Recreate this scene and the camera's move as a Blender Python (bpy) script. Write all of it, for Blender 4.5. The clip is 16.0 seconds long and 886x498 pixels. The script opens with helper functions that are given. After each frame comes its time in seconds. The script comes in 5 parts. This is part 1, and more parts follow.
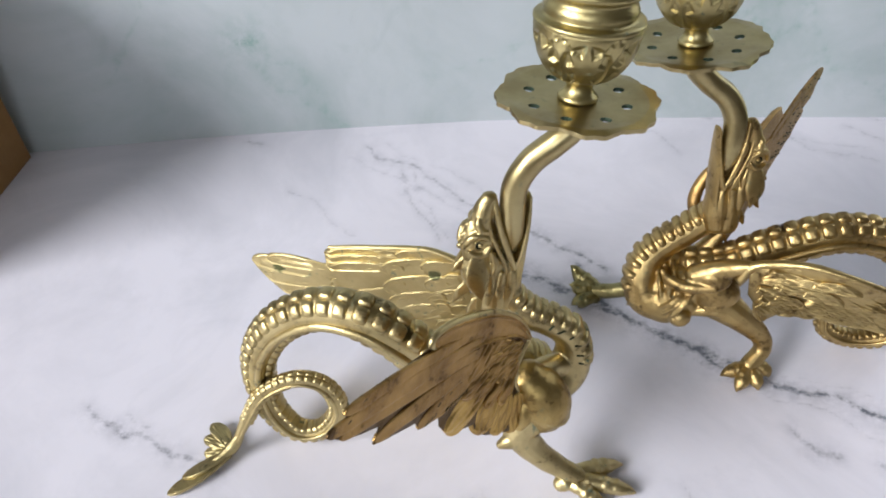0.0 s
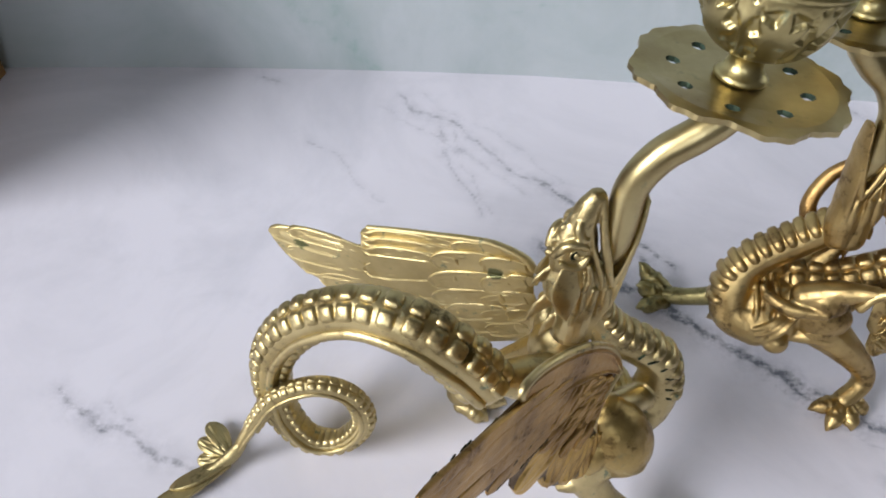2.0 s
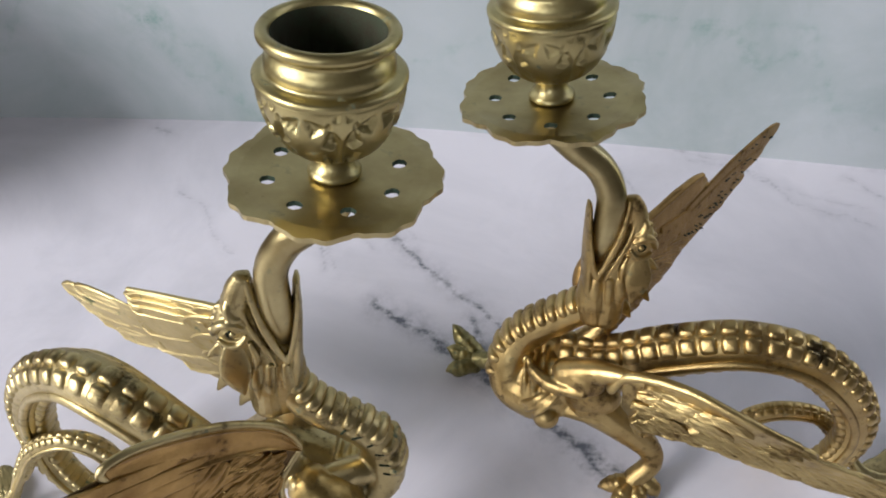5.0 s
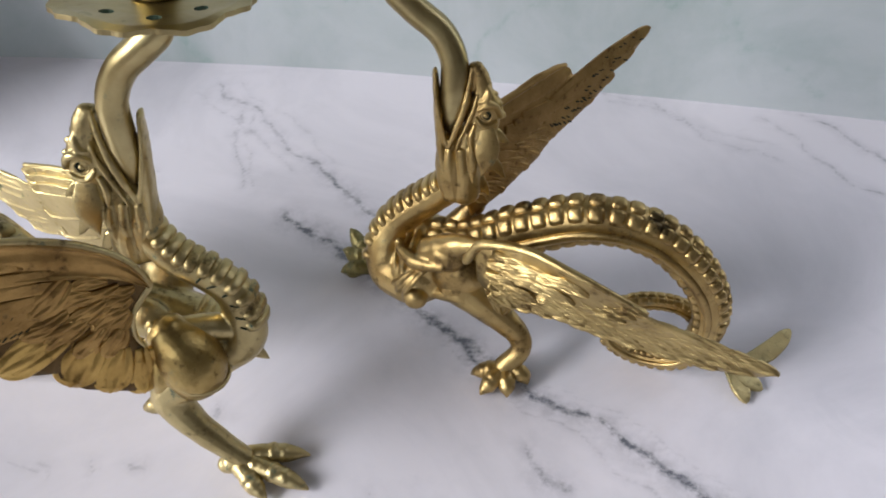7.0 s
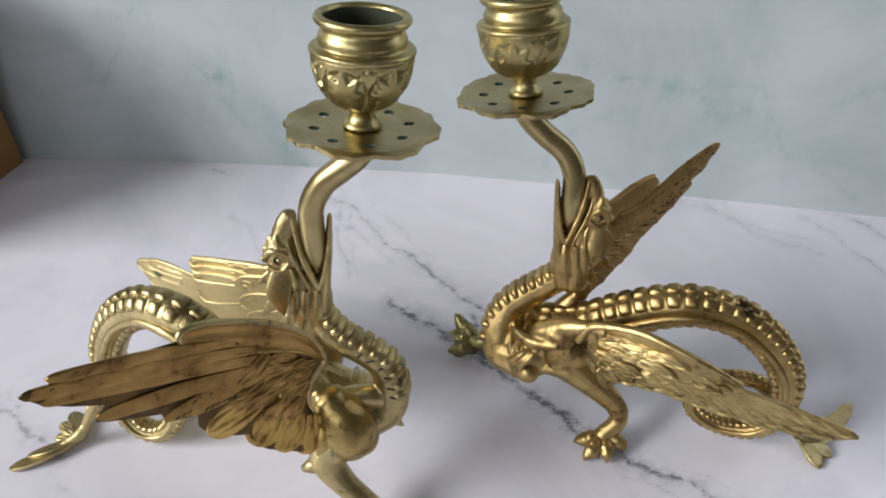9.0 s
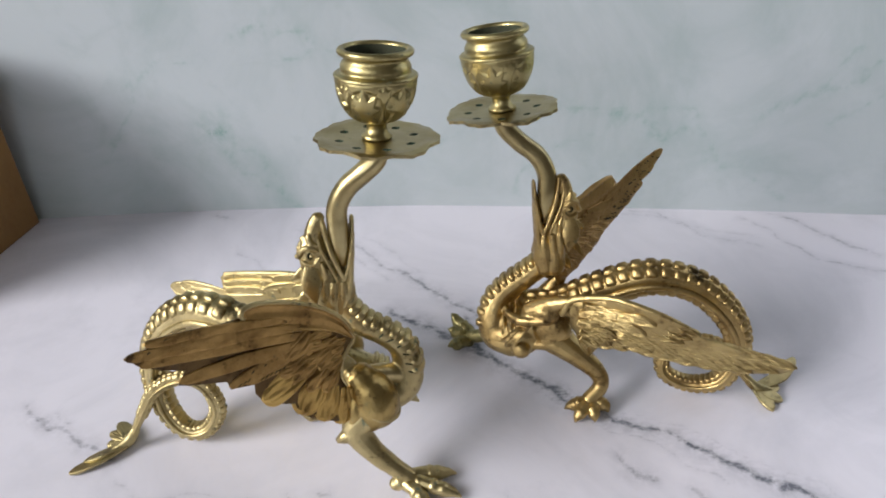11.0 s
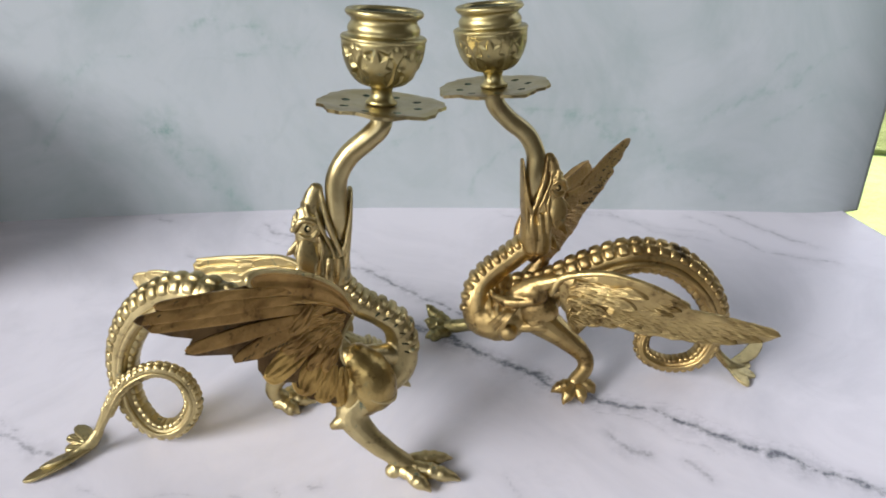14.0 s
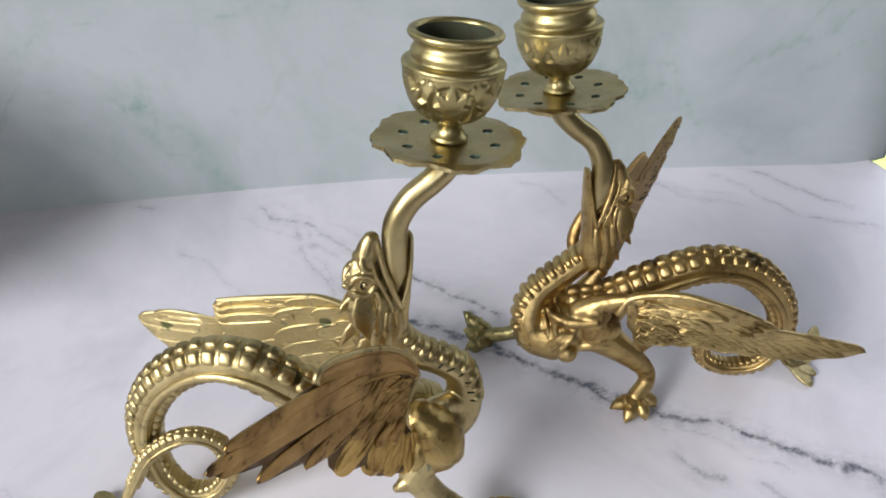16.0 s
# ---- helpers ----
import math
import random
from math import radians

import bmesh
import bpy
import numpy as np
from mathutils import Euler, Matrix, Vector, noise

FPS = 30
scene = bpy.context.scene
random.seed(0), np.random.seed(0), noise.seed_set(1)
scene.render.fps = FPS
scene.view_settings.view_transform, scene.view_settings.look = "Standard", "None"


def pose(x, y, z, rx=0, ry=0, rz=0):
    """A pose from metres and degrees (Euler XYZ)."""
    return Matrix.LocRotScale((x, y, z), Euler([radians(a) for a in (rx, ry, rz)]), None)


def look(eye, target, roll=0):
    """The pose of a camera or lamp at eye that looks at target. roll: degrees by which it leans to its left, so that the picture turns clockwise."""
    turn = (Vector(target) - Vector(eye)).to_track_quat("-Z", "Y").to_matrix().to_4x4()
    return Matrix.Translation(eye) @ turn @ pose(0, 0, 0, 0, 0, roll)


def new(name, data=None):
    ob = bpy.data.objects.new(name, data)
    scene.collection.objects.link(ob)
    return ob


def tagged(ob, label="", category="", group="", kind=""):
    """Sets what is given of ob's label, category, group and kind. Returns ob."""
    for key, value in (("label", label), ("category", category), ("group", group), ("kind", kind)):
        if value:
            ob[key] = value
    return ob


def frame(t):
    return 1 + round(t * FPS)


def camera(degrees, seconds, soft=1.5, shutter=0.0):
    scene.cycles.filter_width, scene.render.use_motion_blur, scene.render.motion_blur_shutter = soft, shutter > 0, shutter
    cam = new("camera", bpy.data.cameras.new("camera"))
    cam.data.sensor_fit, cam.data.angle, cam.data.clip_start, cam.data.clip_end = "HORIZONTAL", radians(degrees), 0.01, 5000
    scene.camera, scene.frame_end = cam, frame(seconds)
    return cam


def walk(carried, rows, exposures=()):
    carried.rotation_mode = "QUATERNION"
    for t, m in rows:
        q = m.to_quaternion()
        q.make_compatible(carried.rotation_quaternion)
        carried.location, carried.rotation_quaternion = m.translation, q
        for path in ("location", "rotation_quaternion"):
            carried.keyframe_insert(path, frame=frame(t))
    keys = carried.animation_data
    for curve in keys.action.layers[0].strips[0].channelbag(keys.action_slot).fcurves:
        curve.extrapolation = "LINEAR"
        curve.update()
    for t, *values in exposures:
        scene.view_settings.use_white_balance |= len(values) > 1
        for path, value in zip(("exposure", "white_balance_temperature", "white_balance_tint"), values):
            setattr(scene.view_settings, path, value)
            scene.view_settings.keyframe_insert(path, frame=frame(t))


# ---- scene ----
cam = camera(60.50, 16.0, soft=1.9)
PATH = [
    (0, (0.03660, 0.02424, 0.25961), (0.00588, 0.23099, 0.04441), -1.19),
    (0.5, (0.02711, 0.03867, 0.25428), (-0.00143, 0.24356, 0.03701), 0.57),
    (1, (0.01539, 0.05134, 0.23585), (-0.01046, 0.24721, 0.01009), 2.32),
    (1.5, (0.00431, 0.05900, 0.23162), (-0.02073, 0.25116, 0.00260), 3.74),
    (2, (0.00593, 0.06716, 0.23211), (-0.01545, 0.25723, 0.00099), 5.13),
    (2.5, (0.02048, 0.06426, 0.22706), (-0.00135, 0.25436, -0.00399), 3.95),
    (3, (0.03552, 0.05940, 0.22756), (0.00669, 0.24750, -0.00436), 1.61),
    (3.5, (0.05583, 0.05807, 0.23626), (0.01406, 0.24875, 0.00845), -1.13),
    (3.7, (0.06318, 0.06619, 0.24760), (0.01697, 0.25786, 0.02149), -2.02),
    (5.8, (0.11497, 0.10028, 0.24052), (0.05568, 0.28743, 0.01367), -0.12),
    (6, (0.11721, 0.09395, 0.23700), (0.05725, 0.28105, 0.01029), -0.18),
    (6.5, (0.13759, 0.07721, 0.22292), (0.07336, 0.26768, 0.00022), -0.67),
    (7, (0.16108, 0.07145, 0.22225), (0.09371, 0.26600, 0.00405), -1.46),
    (7.5, (0.17136, 0.07479, 0.23561), (0.10085, 0.27673, 0.02526), -1.32),
    (8, (0.16636, 0.07795, 0.24611), (0.09394, 0.28473, 0.04118), -1.24),
    (8.5, (0.15362, 0.05904, 0.25637), (0.07888, 0.27143, 0.05811), -0.98),
    (9, (0.13133, 0.02943, 0.25106), (0.05720, 0.24718, 0.05847), -1.06),
    (9.2, (0.12602, 0.02022, 0.25216), (0.05684, 0.24022, 0.06030), -1.15),
    (11.3, (0.13414, -0.03333, 0.25959), (0.06984, 0.20642, 0.09111), -3.12),
    (11.5, (0.13500, -0.03435, 0.25549), (0.06911, 0.20582, 0.08822), -3.47),
    (12, (0.13766, -0.03785, 0.24551), (0.06915, 0.20410, 0.08189), -3.51),
    (12.5, (0.13876, -0.04165, 0.23845), (0.07495, 0.20297, 0.07693), -3.10),
    (13, (0.12656, -0.04635, 0.23236), (0.07033, 0.20148, 0.07294), -2.33),
    (13.5, (0.11744, -0.04796, 0.23015), (0.07212, 0.20410, 0.07390), -0.78),
    (14, (0.09469, -0.04762, 0.23462), (0.07101, 0.20699, 0.07773), 1.47),
    (14.5, (0.08065, -0.03593, 0.24218), (0.07110, 0.21435, 0.07703), 1.82),
    (15, (0.07305, -0.02042, 0.25494), (0.06761, 0.22283, 0.07945), 1.57),
    (15.5, (0.06030, -0.00187, 0.25526), (0.06114, 0.23478, 0.07088), 1.93),
    (16, (0.04645, 0.01296, 0.25610), (0.04828, 0.24227, 0.06268), 2.34),
]
walk(cam, [(t, look(eye, target, roll)) for t, eye, target, roll in PATH], [(0, 0.98, 6500, 11), (1, 0.96, 6450, 11), (2.5, 0.80, 6420, 12), (6, 0.79, 6620, 12.5), (9, 0.77, 6600, 11), (11.5, 0.81, 6640, 11.5), (14, 0.86, 6640, 11.5), (16, 0.81, 6620, 11)])


# ---- world, light, exposure ----
CM = 0.01
world = bpy.data.worlds.new("sky")
scene.world = world
world.use_nodes = True
wn = world.node_tree
sky = wn.nodes.new("ShaderNodeTexSky")
sky.sky_type, sky.sun_disc = "NISHITA", False
sky.sun_elevation, sky.sun_rotation = radians(52), radians(20)
wn.links.new(sky.outputs[0], wn.nodes["Background"].inputs[0])
wn.nodes["Background"].inputs[1].default_value = 0.12

sun = new("sun", bpy.data.lights.new("sun", "SUN"))
sun.data.energy, sun.data.angle, sun.data.color = 5.0, radians(0.6), (1.0, 0.95, 0.86)
sun.matrix_world = look((-1.2, 3.5, 6.0), (0.6, 0.3, 0.0))



def area_lamp(name, width, height, energy, eye, target):
    lamp = new(name, bpy.data.lights.new(name, "AREA"))
    lamp.data.shape, lamp.data.size, lamp.data.size_y = "RECTANGLE", width, height
    lamp.data.energy, lamp.data.color = energy, (0.955, 0.958, 1.0)
    lamp.matrix_world = look(eye, target)


area_lamp("left_window_light", 1.8, 1.4, 88.0, (-1.99, -1.45, 1.5), (0.0, -1.45, 1.5))
# added fill from the front, evens out the backdrop; no known source there
area_lamp("front_fill_light", 1.4, 1.2, 9.0, (-0.45, -2.59, 1.4), (-0.45, 0.0, 1.4))
# added lamp, stands in for garden daylight and brightens the board's right side
area_lamp("garden_door_light", 1.3, 1.0, 2.0, (0.69, 1.15, 0.6), (0.0, 1.15, 0.6))


# ---- materials ----
def material(name, colour, rough=0.5, metal=0.0):
    m = bpy.data.materials.new(name)
    m.use_nodes = True
    t = m.node_tree
    b = t.nodes["Principled BSDF"]
    b.inputs["Base Color"].default_value = (*colour, 1)
    b.inputs["Roughness"].default_value = rough
    b.inputs["Metallic"].default_value = metal
    return m, t, b


def add(t, kind, **values):
    n = t.nodes.new(kind)
    for k, v in values.items():
        n.inputs[k.replace("_", " ")].default_value = v
    return n


def noise_of(t, coord, scale, detail=4.0, rough=0.55, distort=0.0):
    n = add(t, "ShaderNodeTexNoise", Scale=scale, Detail=detail, Roughness=rough, Distortion=distort)
    t.links.new(coord, n.inputs["Vector"])
    return n


def ramp(t, value, stops):
    r = t.nodes.new("ShaderNodeValToRGB")
    e = r.color_ramp.elements
    while len(e) < len(stops):
        e.new(0.5)
    for k, (p, c) in zip(e, stops):
        k.position, k.color = p, (*c, 1) if len(c) == 3 else c
    t.links.new(value, r.inputs[0])
    return r


def mix(t, fac, a, b, mode="MIX"):
    n = t.nodes.new("ShaderNodeMix")
    n.data_type, n.blend_type = "RGBA", mode
    for socket, v in ((n.inputs[0], fac), (n.inputs[6], a), (n.inputs[7], b)):
        if isinstance(v, (int, float)):
            socket.default_value = v
        elif isinstance(v, tuple):
            socket.default_value = (*v, 1)
        else:
            t.links.new(v, socket)
    return n.outputs[2]


def calc(t, op, a, b=0.0, clamp=False):
    n = t.nodes.new("ShaderNodeMath")
    n.operation, n.use_clamp = op, clamp
    for socket, v in zip(n.inputs, (a, b)):
        if isinstance(v, (int, float)):
            socket.default_value = v
        else:
            t.links.new(v, socket)
    return n.outputs[0]


def bumped(t, b, height, strength, distance):
    n = t.nodes.new("ShaderNodeBump")
    n.inputs["Strength"].default_value, n.inputs["Distance"].default_value = strength, distance
    t.links.new(height, n.inputs["Height"])
    t.links.new(n.outputs[0], b.inputs["Normal"])


def brass(name, bright, dull, dirt, dirt_amount, rough, verdigris=0.0, relief=0.35, spots=()):
    """Old cast brass: polished and dull tone in patches, brown tarnish, specks of verdigris, cast grain."""
    m, t, b = material(name, bright, rough, 1.0)
    co = t.nodes.new("ShaderNodeNewGeometry").outputs["Position"]
    big = noise_of(t, co, 75, 5, 0.6)
    mid = noise_of(t, co, 330, 5, 0.68)
    fine = noise_of(t, co, 1500, 3, 0.6)
    tone = ramp(t, big.outputs[0], [(0.36, bright), (0.64, dull)])
    tarnish = ramp(t, calc(t, "ADD", calc(t, "MULTIPLY", mid.outputs[0], 0.6), calc(t, "MULTIPLY", big.outputs[0], 0.4)),
                   [(0.58 - dirt_amount, (0, 0, 0)), (0.70 - dirt_amount, (1, 1, 1))])
    col = mix(t, calc(t, "MULTIPLY", tarnish.outputs[0], 0.9), tone.outputs[0], dirt)
    green_at = ramp(t, noise_of(t, co, 170, 4, 0.7).outputs[0], [(0.62, (0, 0, 0)), (0.70, (1, 1, 1))])
    green = calc(t, "MULTIPLY", green_at.outputs[0], verdigris)
    col = mix(t, green, col, (0.075, 0.135, 0.095))
    for place, size, stain in spots:
        away = t.nodes.new("ShaderNodeVectorMath")
        away.operation = "DISTANCE"
        t.links.new(co, away.inputs[0])
        away.inputs[1].default_value = tuple(0.01 * v for v in place)
        edge = calc(t, "ADD", calc(t, "MULTIPLY", away.outputs["Value"], 100 / size), calc(t, "MULTIPLY", calc(t, "SUBTRACT", mid.outputs[0], 0.5), 2.4))
        col = mix(t, ramp(t, edge, [(0.75, (0.85, 0.85, 0.85)), (1.0, (0, 0, 0))]).outputs[0], col, stain)
    t.links.new(col, b.inputs["Base Color"])
    r = calc(t, "ADD", rough, calc(t, "MULTIPLY", calc(t, "SUBTRACT", mid.outputs[0], 0.5), 0.25))
    r = calc(t, "ADD", r, calc(t, "MULTIPLY", tarnish.outputs[0], 0.18))
    t.links.new(calc(t, "ADD", r, calc(t, "MULTIPLY", green, 0.4), True), b.inputs["Roughness"])
    t.links.new(calc(t, "SUBTRACT", 1.0, calc(t, "MULTIPLY", green, 0.8), True), b.inputs["Metallic"])
    h = calc(t, "ADD", mid.outputs[0], calc(t, "MULTIPLY", fine.outputs[0], 0.35))
    bumped(t, b, h, relief, 0.0006)
    return m


BRASS = brass("brass", (0.58, 0.475, 0.235), (0.42, 0.332, 0.155), (0.075, 0.055, 0.027), 0.03, 0.37, 0.8, 0.28,
              [((0.2, 17.0, 6.9), 0.30, (0.07, 0.075, 0.04))])
BRASS_PALE = brass("pale_polished_brass", (0.68, 0.56, 0.28), (0.56, 0.445, 0.205), (0.26, 0.20, 0.085), -0.07, 0.46, 0.7, 0.18,
                   [((-5.62, 21.55, 4.33), 0.30, (0.07, 0.10, 0.03)), ((0.65, 20.58, 5.68), 0.22, (0.10, 0.12, 0.055)), ((-4.25, 21.33, 4.67), 0.10, (0.20, 0.16, 0.06))])
BRASS_SMOOTH = brass("smooth_brass", (0.50, 0.415, 0.205), (0.38, 0.30, 0.14), (0.20, 0.15, 0.065), -0.05, 0.33, 0.3, 0.05)
BRASS_CUP = brass("satin_cup_brass", (0.52, 0.44, 0.205), (0.38, 0.315, 0.14), (0.14, 0.12, 0.05), -0.01, 0.37, 0.6, 0.12)
BRASS_WARM = brass("warm_brass", (0.54, 0.395, 0.165), (0.36, 0.245, 0.096), (0.075, 0.045, 0.02), 0.045, 0.37, 0.45, 0.30,
                   [((13.2, 24.0, 5.95), 0.42, (0.06, 0.035, 0.02)), ((17.0, 24.0, 6.5), 0.40, (0.045, 0.035, 0.02))])
BRASS_WARM_FEATHERS = brass("warm_brass_feathers", (0.56, 0.425, 0.185), (0.38, 0.275, 0.112), (0.09, 0.05, 0.022), 0.035, 0.36, 0.15, 0.45)
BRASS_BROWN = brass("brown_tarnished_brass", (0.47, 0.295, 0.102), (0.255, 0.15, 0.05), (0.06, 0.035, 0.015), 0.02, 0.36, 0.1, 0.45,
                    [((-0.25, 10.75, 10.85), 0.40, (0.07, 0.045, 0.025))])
BRASS_AMBER = brass("amber_tarnished_brass", (0.48, 0.305, 0.115), (0.32, 0.192, 0.068), (0.10, 0.055, 0.022), 0.03, 0.38, 0.1, 0.4)
BRASS_STAINED = brass("stained_brass", (0.54, 0.44, 0.21), (0.37, 0.31, 0.15), (0.08, 0.07, 0.034), 0.04, 0.42, 0.75, 0.5)
BRASS_GOLD = brass("golden_brass", (0.60, 0.40, 0.125), (0.36, 0.22, 0.065), (0.09, 0.05, 0.02), 0.03, 0.33, 0.1, 0.4)
BRASS_OCHRE = brass("ochre_stained_brass", (0.50, 0.37, 0.145), (0.33, 0.225, 0.075), (0.10, 0.06, 0.022), 0.05, 0.33, 0.3, 0.4)
# very dark plate colour that shows as lines between the raised wing's feathers
BRASS_SEAM = brass("dark_seam_brass", (0.15, 0.095, 0.04), (0.09, 0.055, 0.024), (0.04, 0.025, 0.012), 0.05, 0.42, 0.2, 0.3)
# darker olive tone, used on the second candlestick's far leg only
BRASS_OLIVE = brass("dark_olive_brass", (0.36, 0.31, 0.14), (0.20, 0.17, 0.07), (0.06, 0.055, 0.028), 0.06, 0.34, 0.9, 0.5)
# near-black green: the chased notches, and the shade painted into the eye sockets
GROOVE_DARK = brass("groove_dark", (0.05, 0.055, 0.035), (0.03, 0.045, 0.03), (0.02, 0.02, 0.012), 0.05, 0.6, 0.5)
VERDIGRIS = brass("verdigris", (0.10, 0.14, 0.09), (0.05, 0.08, 0.06), (0.03, 0.03, 0.02), 0.05, 0.6, 0.9)


def marble(name, ground, cloud, vein, wide):
    m, t, b = material(name, ground, 0.42)
    co = t.nodes.new("ShaderNodeTexCoord").outputs["Object"]
    d = t.nodes.new("ShaderNodeAttribute")
    d.attribute_name = "vein"
    s = t.nodes.new("ShaderNodeAttribute")
    s.attribute_name = "strength"
    clouds = noise_of(t, co, 9, 6, 0.62, 1.2)
    smudge = noise_of(t, co, 28, 5, 0.65, 0.8)
    base = mix(t, ramp(t, clouds.outputs[0], [(0.42, (0, 0, 0)), (0.72, (1, 1, 1))]).outputs[0], ground, cloud)
    soft = ramp(t, smudge.outputs[0], [(0.56, (0, 0, 0)), (0.80, (0.55, 0.55, 0.55))])
    base = mix(t, soft.outputs[0], base, cloud)
    fine = calc(t, "MULTIPLY", calc(t, "SUBTRACT", noise_of(t, co, 420, 4, 0.6).outputs[0], 0.5), 0.16 * wide)
    off = calc(t, "ABSOLUTE", calc(t, "ADD", d.outputs["Fac"], fine))
    broken = ramp(t, noise_of(t, co, 150, 5, 0.7).outputs[0], [(0.36, (0.08, 0.08, 0.08)), (0.62, (1, 1, 1))])
    core = calc(t, "POWER", calc(t, "SUBTRACT", 1.0, calc(t, "DIVIDE", off, 0.17 * wide), True), 1.1)
    halo = calc(t, "POWER", calc(t, "SUBTRACT", 1.0, calc(t, "DIVIDE", off, 1.1 * wide), True), 2.2)
    mask = calc(t, "ADD", calc(t, "MULTIPLY", core, broken.outputs[0]), calc(t, "MULTIPLY", calc(t, "MULTIPLY", halo, broken.outputs[0]), 0.55))
    mask = calc(t, "MULTIPLY", mask, s.outputs["Fac"], True)
    t.links.new(mix(t, mask, base, vein), b.inputs["Base Color"])
    bumped(t, b, noise_of(t, co, 900, 3, 0.5).outputs[0], 0.05, 0.0004)
    return m


FLOOR_MARBLE = marble("white_marble_print", (0.775, 0.76, 0.815), (0.635, 0.63, 0.68), (0.13, 0.14, 0.17), 1.15)
WALL_MARBLE = marble("pale_green_marble_print", (0.48, 0.525, 0.535), (0.36, 0.425, 0.42), (0.20, 0.33, 0.29), 2.6)


def plain(name, colour, other, rough, scale, grain=0.2, depth=0.001):
    m, t, b = material(name, colour, rough)
    co = t.nodes.new("ShaderNodeTexCoord").outputs["Object"]
    n = noise_of(t, co, scale, 6, 0.6)
    f = noise_of(t, co, scale * 9, 4, 0.6)
    v = calc(t, "ADD", calc(t, "MULTIPLY", n.outputs[0], 0.65), calc(t, "MULTIPLY", f.outputs[0], 0.35))
    t.links.new(ramp(t, v, [(0.35, colour), (0.65, other)]).outputs[0], b.inputs["Base Color"])
    bumped(t, b, f.outputs[0], grain, depth)
    return m


CARDBOARD = plain("brown_cardboard", (0.33, 0.18, 0.06), (0.27, 0.14, 0.048), 0.8, 30)
WOOD = plain("table_wood", (0.28, 0.17, 0.09), (0.20, 0.12, 0.06), 0.5, 14)
# near black, so the added room shell throws little light onto the brass
SHELL_BLACK = plain("near_black_shell", (0.06, 0.057, 0.051), (0.048, 0.045, 0.04), 0.9, 5)
BOARDS = plain("floor_boards", (0.22, 0.15, 0.09), (0.16, 0.10, 0.06), 0.5, 6)
LAWN = plain("lawn", (0.42, 0.50, 0.20), (0.33, 0.43, 0.13), 0.9, 3, 0.6, 0.03)
LAWN_DARK = plain("darker_green_ground", (0.30, 0.35, 0.12), (0.22, 0.27, 0.08), 0.9, 6, 0.8, 0.05)
BORDER = plain("dry_border", (0.22, 0.17, 0.05), (0.14, 0.10, 0.03), 0.9, 8, 0.8, 0.03)
PAVING = plain("path_paving", (0.55, 0.48, 0.42), (0.48, 0.41, 0.36), 0.9, 4)
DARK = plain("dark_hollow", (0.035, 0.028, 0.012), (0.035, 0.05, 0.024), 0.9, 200)


